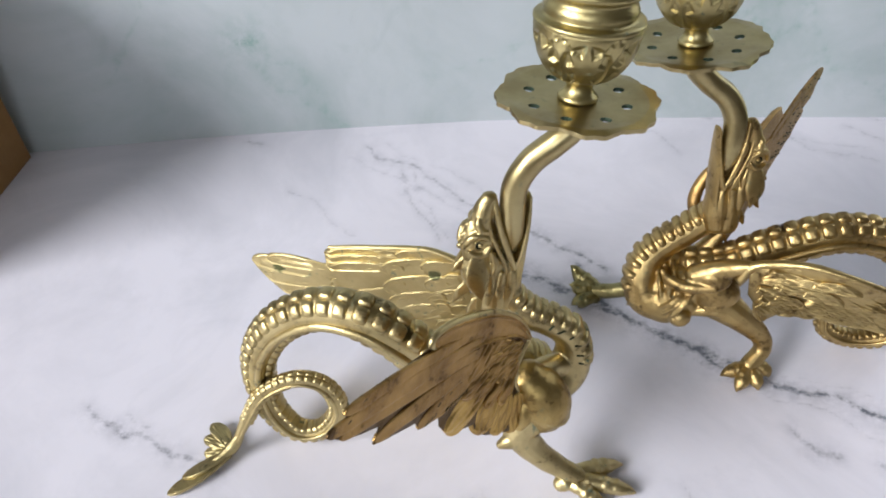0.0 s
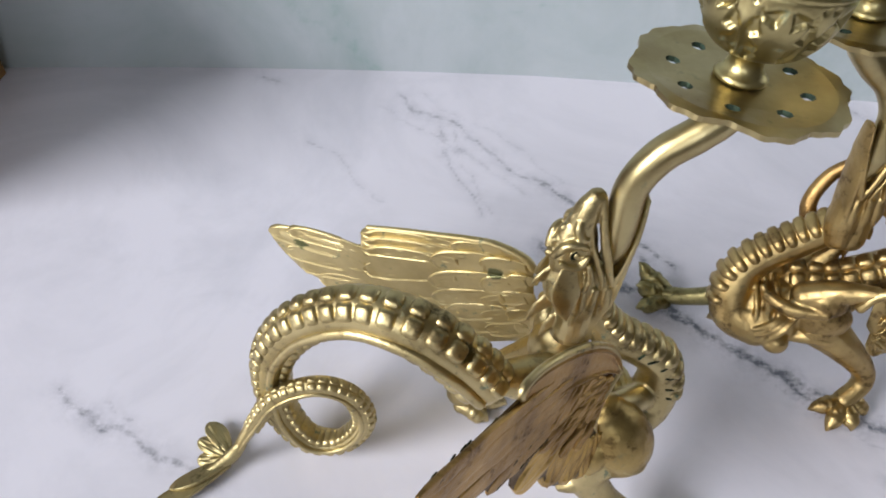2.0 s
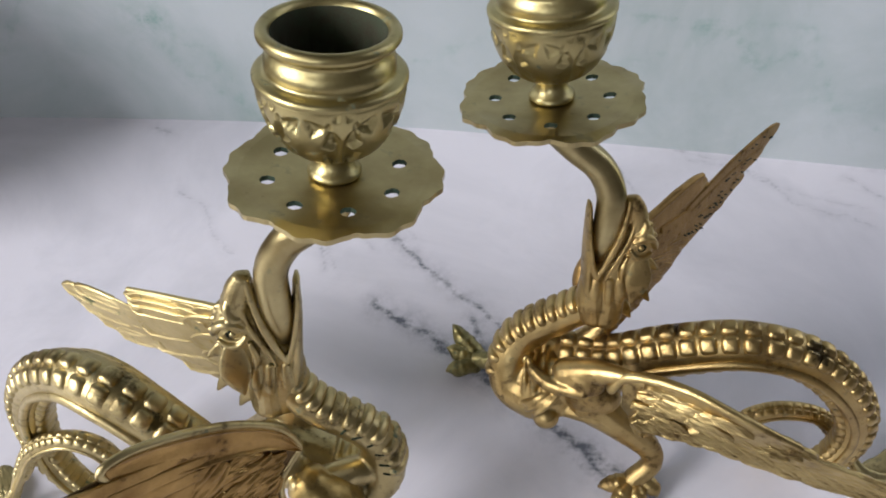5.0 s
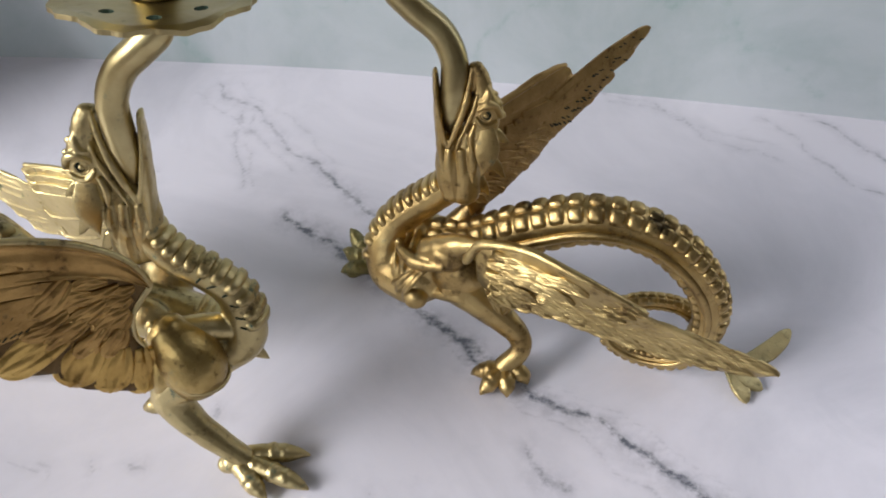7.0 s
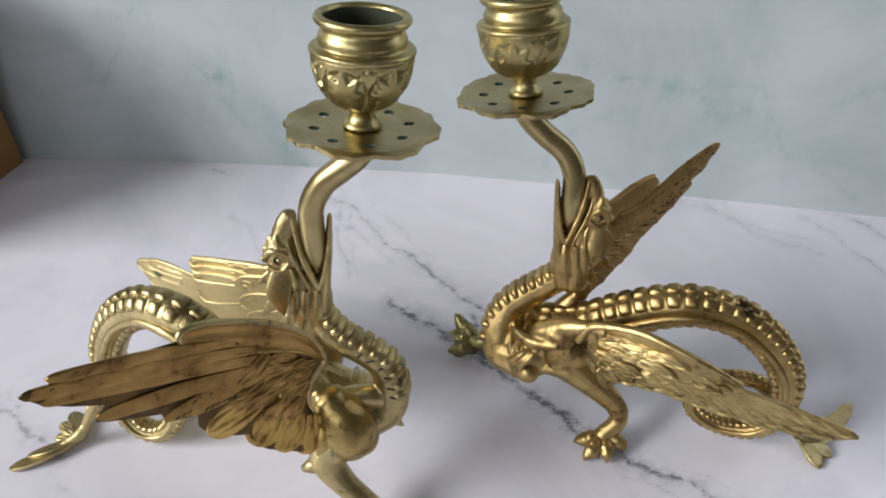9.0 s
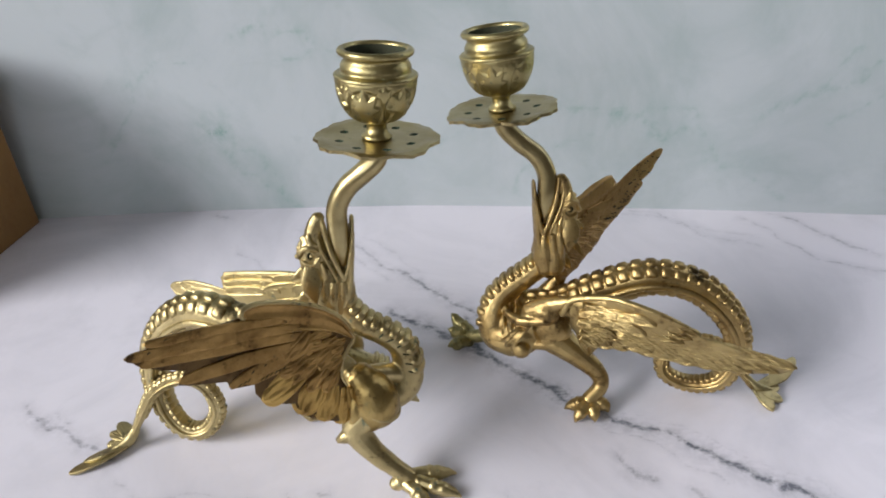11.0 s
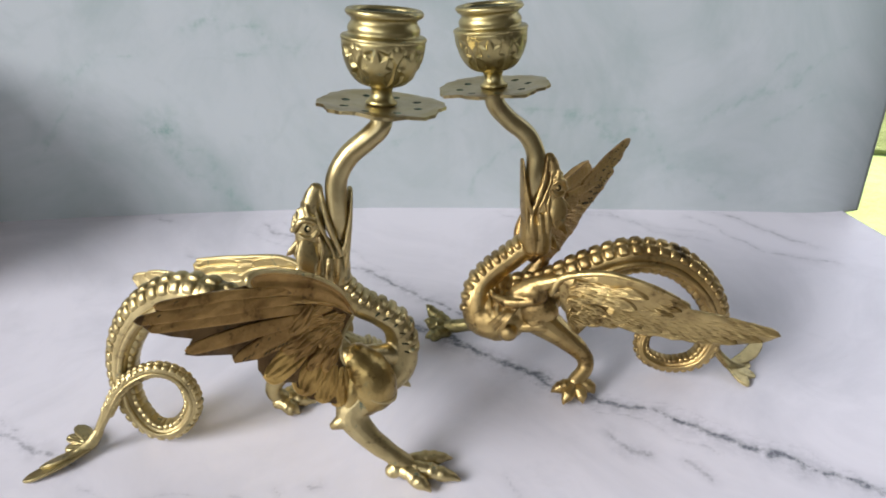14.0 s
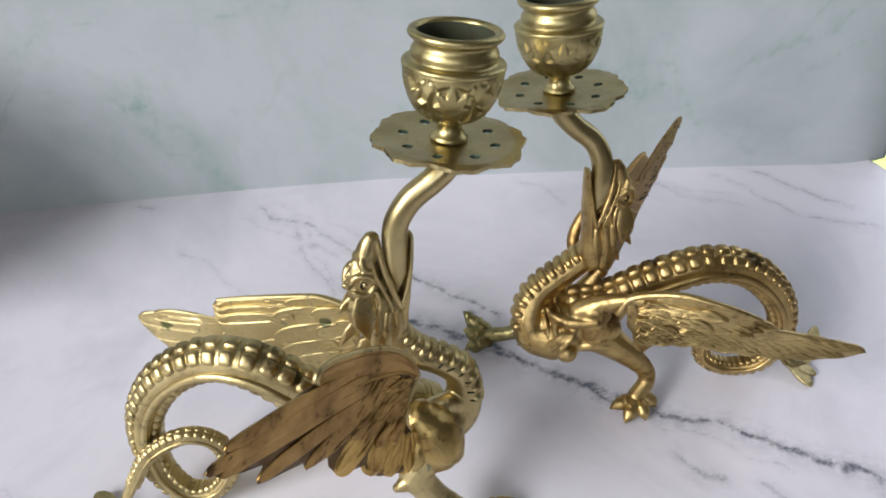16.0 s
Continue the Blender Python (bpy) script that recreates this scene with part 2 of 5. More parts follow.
# ---- mesh tools (centimetres) ----
class Mesh:
    def __init__(self):
        self.v, self.f = [], []

    def put(self, verts, faces):
        n = len(self.v)
        self.v += [tuple(map(float, p)) for p in verts]
        self.f += [tuple(n + i for i in f) for f in faces]
        return self

    def sweep(self, path, radii, side, seg=14, flat=1.0, steps=8, ends=True):
        """A round or flattened tube along a smooth path. side: the direction across; flat: depth to width."""
        p = curve(path, steps)
        r = curve([(a, 0, 0) for a in radii], steps)[:, 0]
        t, s, d = frames(p, side)
        if ends:
            k = [(0, -1.0, 0.0), (0, -0.8, 0.6), (0, -0.4, 0.92)]
            head = [(p[0] + t[0] * r[0] * a * 0.8, r[0] * b, s[0], d[0]) for _, a, b in k]
            tail = [(p[-1] - t[-1] * r[-1] * a * 0.8, r[-1] * b, s[-1], d[-1]) for _, a, b in reversed(k)]
        else:
            head = tail = []
        rings = head + list(zip(p, r, s, d)) + tail
        ang = np.linspace(0, 2 * math.pi, seg, endpoint=False)
        verts = [c + q * max(rr, 0.004) * np.cos(a) + w * max(rr, 0.004) * flat * np.sin(a) for c, rr, q, w in rings for a in ang]
        m = len(rings)
        faces = [(i * seg + j, i * seg + (j + 1) % seg, (i + 1) * seg + (j + 1) % seg, (i + 1) * seg + j) for i in range(m - 1) for j in range(seg)]
        faces += [tuple(reversed(range(seg))), tuple(range((m - 1) * seg, m * seg))]
        return self.put(verts, faces)

    def ball(self, centre, radii, axes=None, seg=14, rings=9):
        axes = np.eye(3) if axes is None else np.array(axes)
        verts = [(0, 0, 1)] + [(math.sin(a) * math.cos(b), math.sin(a) * math.sin(b), math.cos(a))
                               for a in np.linspace(0, math.pi, rings + 1)[1:-1] for b in np.linspace(0, 2 * math.pi, seg, endpoint=False)] + [(0, 0, -1)]
        last = len(verts) - 1
        faces = [(0, 1 + j, 1 + (j + 1) % seg) for j in range(seg)]
        for i in range(rings - 2):
            a = 1 + i * seg
            faces += [(a + j, a + seg + j, a + seg + (j + 1) % seg, a + (j + 1) % seg) for j in range(seg)]
        a = last - seg
        faces += [(last, a + (j + 1) % seg, a + j) for j in range(seg)]
        return self.put([np.array(centre) + (np.array(p) * np.array(radii)) @ axes for p in verts], faces)

    def lathe(self, profile, seg, shift=None):
        rows = len(profile)
        verts = []
        for r, h in profile:
            for j in range(seg):
                a = 2 * math.pi * j / seg
                e = shift(a, h, r) if shift else 0.0
                verts.append(((r + e) * math.cos(a), (r + e) * math.sin(a), h))
        faces = [(i * seg + j, i * seg + (j + 1) % seg, (i + 1) * seg + (j + 1) % seg, (i + 1) * seg + j) for i in range(rows - 1) for j in range(seg)]
        return self.put(verts, faces)

    def box(self, lo, hi):
        (a, b, c), (d, e, f) = lo, hi
        v = [(a, b, c), (d, b, c), (d, e, c), (a, e, c), (a, b, f), (d, b, f), (d, e, f), (a, e, f)]
        return self.put(v, [(3, 2, 1, 0), (4, 5, 6, 7), (0, 1, 5, 4), (1, 2, 6, 5), (2, 3, 7, 6), (3, 0, 4, 7)])

    def data(self, name, mat, smooth=True):
        me = bpy.data.meshes.new(name)
        me.from_pydata([(x * CM, y * CM, z * CM) for x, y, z in self.v], [], self.f)
        me.materials.append(mat)
        me.polygons.foreach_set("use_smooth", [smooth] * len(me.polygons))
        me.update()
        return me


def curve(points, steps=8):
    """Points on a smooth line through the given ones."""
    p = np.array(points, float)
    p = np.vstack([2 * p[0] - p[1], p, 2 * p[-1] - p[-2]])
    out = []
    for i in range(1, len(p) - 2):
        for u in np.arange(steps) / steps:
            a, b, c, d = p[i - 1], p[i], p[i + 1], p[i + 2]
            out.append(0.5 * (2 * b + (c - a) * u + (2 * a - 5 * b + 4 * c - d) * u ** 2 + (3 * b - a - 3 * c + d) * u ** 3))
    return np.array(out + [p[-2]])


def unit(v):
    v = np.array(v, float)
    return v / max(np.linalg.norm(v), 1e-9)


def frames(p, side):
    """Tangent, side and back direction along a path; side is kept near the given direction."""
    t = np.gradient(p, axis=0)
    t = t / np.linalg.norm(t, axis=1)[:, None]
    side = unit(side)
    s = side - (t @ side)[:, None] * t
    s = s / np.maximum(np.linalg.norm(s, axis=1), 1e-6)[:, None]
    return t, s, np.cross(s, t)


def placed(x, y, z, o):
    """A matrix from three axes and a place in centimetres."""
    return Matrix([[x[i] * CM, y[i] * CM, z[i] * CM, o[i] * CM] for i in range(3)] + [[0, 0, 0, 1]])


def part(name, mesh, mat, parent, label="", smooth=True):
    ob = new(name, mesh.data(name, mat, smooth) if isinstance(mesh, Mesh) else mesh)
    ob.parent = parent
    if label:
        ob["label"] = label
    return ob


def fused(ob, voxel, smooth=3):
    m = ob.modifiers.new("fuse", "REMESH")
    m.mode, m.voxel_size, m.use_smooth_shade = "VOXEL", voxel * CM, True
    s = ob.modifiers.new("soften", "SMOOTH")
    s.factor, s.iterations = 0.5, smooth
    d = ob.modifiers.new("uneven", "DISPLACE")
    d.texture, d.texture_coords, d.strength, d.mid_level = UNEVEN, "GLOBAL", 0.0004, 0.5
    return ob


# ---- the setting ----
def setting(name, mesh, mat, label, category, smooth=False):
    return tagged(part(name, mesh, mat, None, "", smooth), label, category, kind="structure")


def lattice(x, y, size, seed):
    """Smooth random values from -1 to 1 on a lattice of that size."""
    g = np.random.RandomState(seed).uniform(-1, 1, (96, 96))
    fx, fy = x / size + 500.0, y / size + 500.0
    ix, iy = np.floor(fx).astype(int), np.floor(fy).astype(int)
    u, v = fx - ix, fy - iy
    u, v = u * u * (3 - 2 * u), v * v * (3 - 2 * v)
    at = lambda a, c: g[a % 96, c % 96]
    return (at(ix, iy) * (1 - u) + at(ix + 1, iy) * u) * (1 - v) + (at(ix, iy + 1) * (1 - u) + at(ix + 1, iy + 1) * u) * v


def wander(x, y, seed, reach):
    return reach * sum(lattice(x, y, 2.2 / 2 ** k, seed + k) * 0.55 ** k for k in range(5))


def vein_distance(x, y, lines, reach):
    """Distance to the nearest of some wandering lines, and that line's strength, which comes and goes."""
    best, power = np.full(x.shape, 99.0), np.zeros(x.shape)
    for n, (strength, pts) in enumerate(lines):
        wx, wy = x + wander(x, y, 20 * n + 3, reach), y + wander(x, y, 20 * n + 11, reach)
        for (ax, ay), (bx, by) in zip(pts, pts[1:]):
            dx, dy = bx - ax, by - ay
            u = np.clip(((wx - ax) * dx + (wy - ay) * dy) / (dx * dx + dy * dy), 0, 1)
            d = np.hypot(wx - ax - u * dx, wy - ay - u * dy) / max(strength, 0.4) ** 0.7
            near = d < best
            best[near], power[near] = d[near], strength
    return best, power


def sheet(name, place, us, vs, lines, mat, thick, reach, label, category):
    """A printed sheet: a grid of points with its veins' lines, and a back and edges."""
    u, v = np.meshgrid(us, vs)
    top = np.array(place(u, v)).reshape(3, -1).T
    nu, nv = len(us), len(vs)
    q = [(j * nu + i, j * nu + i + 1, (j + 1) * nu + i + 1, (j + 1) * nu + i) for j in range(nv - 1) for i in range(nu - 1)]
    a, b = top[1] - top[0], top[nu] - top[0]
    n = unit(np.cross(a, b))
    rim = list(range(nu)) + [j * nu + nu - 1 for j in range(1, nv)] + [(nv - 1) * nu + i for i in range(nu - 2, -1, -1)] + [j * nu for j in range(nv - 2, 0, -1)]
    m = Mesh().put(list(top) + list(top - n * thick), q + [tuple(len(top) + k for k in reversed(f)) for f in q])
    k, base = len(rim), len(top)
    m.f += [(rim[i], base + rim[i], base + rim[(i + 1) % k], rim[(i + 1) % k]) for i in range(k)]
    me = m.data(name, mat, True)
    d, s = vein_distance(u.ravel(), v.ravel(), lines, reach)
    for key, values in (("vein", d), ("strength", s)):
        at = me.attributes.new(key, "FLOAT", "POINT")
        at.data.foreach_set("value", np.r_[values, values])
    return tagged(new(name, me), label, category, kind="structure")


def wall_line(x):
    """Where the backdrop's foot stands on the board."""
    w = x - 1.0
    return 37.75 + np.where(w < 0, 0.19 * w - 0.0018 * w * w, 0.15 * w - 0.001 * w * w)


RIGHT = (31.7, 41.4)
MAIN_VEIN = [(-5.2, 34.5), (-2.8, 33.2), (-0.8, 32.0), (1.0, 30.8), (2.3, 30.05)]
MAIN_VEIN_LOW = [(2.3, 30.05), (4.5, 29.05), (6.2, 28.0), (7.4, 26.9)]
MAIN_VEIN_2 = [(6.3, 26.9), (7.2, 25.1), (8.6, 23.8), (10.5, 23.2), (12.3, 22.1), (14.2, 21.4), (16.0, 20.9), (17.4, 20.5), (19.1, 19.55), (21.5, 18.8), (23.9, 17.8), (26.0, 16.6), (29.0, 15.8)]
SIDE_VEIN = [(-3.0, 33.0), (-2.1, 31.1), (-1.2, 29.4), (-0.4, 28.1)]
FOOT_VEIN = [(2.6, 26.8), (4.1, 26.2), (5.6, 25.7), (7.3, 24.9), (9.0, 23.6), (10.9, 22.9)]
FLECK = [(14.2, 19.2), (14.6, 18.75), (15.3, 18.6), (15.9, 18.45)]
BACK_VEIN = [(13.8, 38.8), (16.8, 38.9), (18.6, 37.4), (22.0, 37.0)]
CORNER_VEIN = [(22.1, 40.7), (24.2, 39.5), (26.4, 38.0), (28.4, 36.4)]
LEFT_VEIN = [(-13.1, 17.1), (-12.4, 16.6), (-11.5, 16.1), (-10.4, 15.9), (-9.3, 15.65), (-8.6, 15.5), (-7.6, 15.2), (-6.8, 14.9)]
FRONT_VEIN = [(-6.0, 13.8), (-5.0, 13.45), (-3.9, 13.45), (-3.0, 13.8), (-1.8, 14.1), (-0.5, 14.0)]
FAR_LEFT = [(-8.7, 30.7), (-7.8, 30.3), (-6.9, 29.8), (-5.7, 28.5), (-4.6, 27.5)]
SMALL_FLECK = [(17.6, 18.4), (18.2, 18.1), (18.7, 17.7)]
FOOT_BRANCH = [(10.6, 23.0), (11.6, 22.9), (12.2, 22.0), (13.0, 21.6)]
FRONT_FLECK = [(10.2, 16.5), (10.9, 15.1), (10.7, 14.0)]
FLOOR_VEINS = [(0.5, MAIN_VEIN), (0.85, MAIN_VEIN_LOW), (1.0, MAIN_VEIN_2), (0.4, SIDE_VEIN), (1.0, FOOT_VEIN), (0.6, FLECK), (0.35, BACK_VEIN), (0.55, CORNER_VEIN),
               (0.6, LEFT_VEIN), (0.25, FRONT_VEIN), (0.3, FAR_LEFT), (0.5, [(-11.8, 34.7), (-10.9, 34.4)]), (0.5, SMALL_FLECK), (0.2, FRONT_FLECK), (0.9, FOOT_BRANCH)]


FLOOR_VEINS += [(0.4, [(20.8, 39.3), (22.7, 38.1), (24.8, 35.8), (28.2, 34.9)]), (0.3, [(9.0, 38.7), (10.1, 37.8), (11.4, 36.0)]), (0.55, [(15.6, 18.75), (16.1, 18.55)]), (0.35, [(-11.6, 16.8), (-11.1, 16.4), (-10.5, 16.15)]), (0.4, [(1.35, 14.65), (1.75, 14.5)]), (0.35, [(2.6, 14.85), (3.1, 15.0)]), (0.45, [(4.5, 17.9), (4.8, 17.4)]), (0.2, [(-0.2, 14.0), (0.5, 13.8)])]
# fainter strands that run beside the main veins
FLOOR_VEINS += [(0.28, [(x - 0.9, y - 0.5) for x, y in MAIN_VEIN]), (0.22, [(x + 0.7, y + 0.6) for x, y in MAIN_VEIN]), (0.32, [(x - 0.2, y - 0.7) for x, y in MAIN_VEIN_2[3:9]]),
                (0.22, [(x + 0.5, y + 0.8) for x, y in MAIN_VEIN_2[5:]]), (0.25, [(x + 0.5, y - 0.4) for x, y in SIDE_VEIN]), (0.25, [(x - 0.3, y + 0.5) for x, y in BACK_VEIN])]


def board_place(u, v):
    """The board reaches from the front to behind the backdrop; its right edge runs slanting."""
    edge = RIGHT[0] + (RIGHT[1] - v) * 0.52
    return u * 1.0 + np.where(u > 25, (u - 25) / 9.0 * (edge - 34.0), 0.0), v, np.zeros_like(u)


marble_board = sheet("marble_board", board_place, np.r_[np.arange(-45, -26, 3.0), np.arange(-26, -17, 0.5), np.arange(-17, 25, 0.14), np.linspace(25, 34, 50)],
                     np.r_[np.arange(-25, 8, 3.0), np.arange(8, 40, 0.14), np.arange(40, 46.01, 0.3)], FLOOR_VEINS, FLOOR_MARBLE, 0.4, 0.38,
                     "white marble-print board with grey veins on the table", "board")


def backdrop_place(u, v):
    """The backdrop leans back a little and curls away at its right end."""
    curl = np.maximum(u - 28.0, 0.0)
    x = u - 0.022 * curl ** 2 + 0.02 * v * np.clip((u - 20) / 12, 0, 1)
    return x, wall_line(x) + 0.16 * v + 0.03 * curl ** 2, v


SMUDGE = [(-12.0, 4.75), (-11.7, 5.0), (-11.4, 4.9)]
WALL_A = [(-12.0, 5.0), (-10.4, 3.0), (-8.6, 1.6), (-7.4, 0.3)]
WALL_B = [(8.0, 6.5), (10.5, 6.2), (13.6, 5.8), (16.6, 5.2), (18.8, 3.6), (20.0, 2.0)]
WALL_C = [(-9.1, 11.4), (-6.1, 11.6), (-5.0, 10.4), (-3.1, 9.6)]
WALL_D = [(21.0, 5.4), (23.5, 7.2), (26.0, 8.2), (28.5, 10.5)]
WALL_E = [(-3.0, 2.6), (2.0, 3.6), (6.0, 5.6), (8.0, 8.6)]
WALL_F = [(23.3, 7.6), (24.9, 8.6), (26.7, 9.9)]
WALL_G = [(25.5, 5.7), (26.8, 6.5), (28.0, 7.4)]
WALL_H = [(6.8, 1.6), (7.8, 2.7), (10.2, 3.7), (13.5, 5.4), (15.5, 6.7), (17.7, 5.8), (19.0, 3.6), (21.0, 3.0), (23.4, 0.5)]
WALL_I = [(-18.2, 3.7), (-17.2, 6.5), (-15.8, 8.3), (-14.2, 9.4), (-12.8, 9.6)]
WALL_J = [(-11.4, 4.8), (-9.8, 4.2), (-8.2, 1.8), (-7.7, 0.1)]
WALL_K = [(-9.8, 11.0), (-7.7, 11.7)]
WALL_L = [(-6.4, 10.1), (-5.3, 9.9)]
WALL_VEINS = [(0.34, WALL_F), (0.3, WALL_G), (0.26, WALL_H), (0.3, WALL_I), (0.36, WALL_J), (0.5, WALL_K), (0.55, WALL_L), (1.0, SMUDGE), (0.42, WALL_A), (0.40, WALL_B), (0.42, WALL_C), (0.34, WALL_D), (0.24, WALL_E)]
backdrop = sheet("marble_backdrop", backdrop_place, np.r_[np.arange(-34, -24, 2.0), np.arange(-24, 33.4, 0.3)], np.r_[np.linspace(-0.12, 1.2, 10), np.arange(1.6, 40.0, 0.4)], WALL_VEINS, WALL_MARBLE, 0.25, 0.7,
                 "pale green-grey marble-print backdrop standing behind the board", "backdrop")

# unseen plain shell added round the table to shape the light: a window to the left, an open doorway to the garden on
# the right
table = new("table")
tagged(table, "brown wooden table under the marble-print board", "table")
part("tabletop", Mesh().box((-70, -45, -3.4), (29, 48, -0.41)), WOOD, table, smooth=False)
for x in (-66, 22):
    for y in (-41, 42):
        part("leg", Mesh().box((x, y, -75), (x + 5, y + 5, -3.4)), WOOD, table, smooth=False)
setting("floor", Mesh().box((-210, -270, -80), (80, 260, -75)), BOARDS, "dark brown wooden floor boards of the added, unseen room shell", "floor")
setting("ceiling", Mesh().box((-210, -270, 240), (80, 260, 250)), SHELL_BLACK, "added unseen near-black ceiling that holds back stray light", "ceiling")
setting("wall_back", Mesh().box((-210, 250, -75), (80, 260, 240)), SHELL_BLACK, "added unseen near-black back wall that holds back stray light", "wall")
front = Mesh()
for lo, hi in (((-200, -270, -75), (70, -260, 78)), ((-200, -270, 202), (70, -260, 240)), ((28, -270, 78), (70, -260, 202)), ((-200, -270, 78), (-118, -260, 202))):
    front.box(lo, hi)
setting("wall_front", front, SHELL_BLACK, "added unseen near-black front wall with an opening for the fill lamp", "wall")
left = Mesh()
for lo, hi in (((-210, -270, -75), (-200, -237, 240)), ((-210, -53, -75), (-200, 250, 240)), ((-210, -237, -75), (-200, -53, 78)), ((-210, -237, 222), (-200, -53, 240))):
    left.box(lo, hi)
setting("wall_left", left, SHELL_BLACK, "added unseen near-black wall with a window opening", "wall")
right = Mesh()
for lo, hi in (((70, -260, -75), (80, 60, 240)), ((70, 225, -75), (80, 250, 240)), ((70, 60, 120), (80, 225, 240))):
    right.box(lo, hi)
setting("wall_right", right, SHELL_BLACK, "added unseen near-black wall with a garden doorway", "wall")

# the garden beyond the doorway
def strip(name, near, far, height, mat, label, category):
    """A band of ground across the garden."""
    return setting(name, Mesh().box((82, near, -90.0), (2500, far, -90.0 + height)), mat, label, category)


setting("ground", Mesh().box((-60000, -60000, -95), (60000, 60000, -90)), LAWN, "sunlit yellow-green mown lawn", "lawn")
# strip of ground coloured a darker green than the lawn
strip("darker_green_strip", 268, 314, 2.0, LAWN_DARK, "band of darker green ground", "flower bed")
strip("path", 314, 348, 1.0, PAVING, "pale pinkish paved garden path", "path")
strip("border", 348, 389, 1.5, BORDER, "olive-brown dry planting border", "flower bed")
strip("terrace", 389, 900, 1.0, PAVING, "pale pinkish paved terrace in the sun", "terrace")

# the cardboard box beside the board
box = new("cardboard_box")
tagged(box, "brown cardboard box standing at the backdrop's end", "box")
part("body", Mesh().box((-44, 21.5, 0.02), (-23.3, 31.6, 11.2)), CARDBOARD, box, smooth=False)
part("flap", Mesh().box((-44, 21.4, 11.2), (-34.3, 31.7, 11.5)), CARDBOARD, box, smooth=False)
part("flap", Mesh().box((-34.0, 21.4, 11.2), (-23.2, 31.7, 11.5)), CARDBOARD, box, smooth=False)


# ---- the candlesticks ----
UNEVEN = bpy.data.textures.new("uneven", "CLOUDS")
UNEVEN.noise_scale, UNEVEN.noise_depth = 0.006, 2
CHASED = bpy.data.textures.new("chased", "CLOUDS")
CHASED.noise_scale, CHASED.noise_depth = 0.0024, 1


def unit_bead():
    """A cushion-shaped scale one across."""
    m = Mesh().ball((0, 0, 0), (1, 1, 1), seg=16, rings=10)
    m.v = [tuple(100 * math.copysign(abs(c) ** (0.58 if k < 2 else 0.80), c) for k, c in enumerate(p)) for p in m.v]
    return m.data("scale", BRASS)


def unit_plate():
    """A ridge-shaped plate, square across its run."""
    m = Mesh().ball((0, 0, 0), (1, 1, 1), seg=20, rings=12)
    m.v = [tuple(100 * math.copysign(abs(c) ** (0.5, 0.85, 0.8)[k], c) for k, c in enumerate(p)) for p in m.v]
    return m.data("plate", BRASS)


PLATE = unit_plate()
PLATE_WARM = PLATE.copy()
PLATE_WARM.materials[0] = BRASS_WARM
BEAD = unit_bead()
# dark slivers set on the surface mark the chased cuts
NOTCH = BEAD.copy()
NOTCH.materials[0] = GROOVE_DARK
BEAD_WARM = BEAD.copy()
BEAD_WARM.materials[0] = BRASS_WARM


def feather_mesh(length, half, kind, thick, bend):
    """A cast feather along x: rounded tip, raised shaft and grooves on both faces."""
    nx, ny = 44, 31
    x, y = np.meshgrid(np.linspace(0, 1, nx) ** 0.8, np.linspace(-1, 1, ny), indexing="ij")
    if kind == "quill" or kind == "streaky":
        round_at = max(0.5, 1 - 1.5 * half / length)
        width = (0.55 + 0.45 * np.clip(x / 0.55, 0, 1)) * np.sqrt(np.clip(1 - (np.clip(x - round_at, 0, 1) / (1 - round_at)) ** 2, 0.0012, 1)) * (1 - 0.42 * x ** 3)
    else:
        width = (0.45 + 0.55 * np.sin(np.pi / 2 * np.clip(x / 0.62, 0, 1))) * np.sqrt(np.clip(1 - (np.clip(x - 0.66, 0, 1) / 0.34) ** 2, 0.0012, 1))
    r = np.abs(y)
    if kind == "quill":
        h = 0.78 + 0.14 * (1 - r ** 4) + 0.05 * np.sin(x * length * 5 + 3 * y)
    elif kind == "streaky":
        h = 0.60 + 0.25 * (1 - r ** 2) + 0.50 * np.cos(y * 16 + 2.6 * x * y) * (0.7 + 0.3 * np.sin(7 * x)) + 0.26 * np.sin(x * length * 9 + 6 * r)
    elif kind == "lobe":
        h = 0.50 + 0.55 * (1 - r ** 2) * (0.5 + 0.5 * x) + 0.30 * np.sin(7 * x + 3 * np.abs(y)) * np.cos(4.5 * y) - 0.26 * np.exp(-((r - 0.45) / 0.10) ** 2) * (x < 0.86)
    else:
        h = 0.55 + 0.75 * np.exp(-((r - 0.84) / 0.10) ** 2) * (x > 0.3) + 0.75 * np.exp(-((x - 0.93) / 0.045) ** 2) + 0.45 * np.exp(-((r - 0.42) / 0.10) ** 2) * (np.sin(x * length * 7 + 1.5 * np.sign(y)) > 0.7)
    h = h * np.where(r > 0.97, 0.35, 1.0) * (0.55 + 0.45 * np.clip((1 - x) / 0.12, 0, 1)) * thick
    px, py = x * length, y * width * half + bend * length * np.sin(np.pi * x) * 0.5
    m = Mesh()
    for sign in (1, -1):
        m.v += [tuple(p) for p in np.stack([px, py, sign * h], -1).reshape(-1, 3)]
    k = nx * ny
    for i in range(nx - 1):
        for j in range(ny - 1):
            p = i * ny + j
            m.f += [(p, p + ny, p + ny + 1, p + 1), (k + p, k + p + 1, k + p + ny + 1, k + p + ny)]
    ring = [i * ny for i in range(nx)] + [(nx - 1) * ny + j for j in range(1, ny)] + [i * ny + ny - 1 for i in range(nx - 2, -1, -1)] + list(range(ny - 2, 0, -1))
    m.f += [(ring[(i + 1) % len(ring)], ring[i], k + ring[i], k + ring[(i + 1) % len(ring)]) for i in range(len(ring))]
    return m


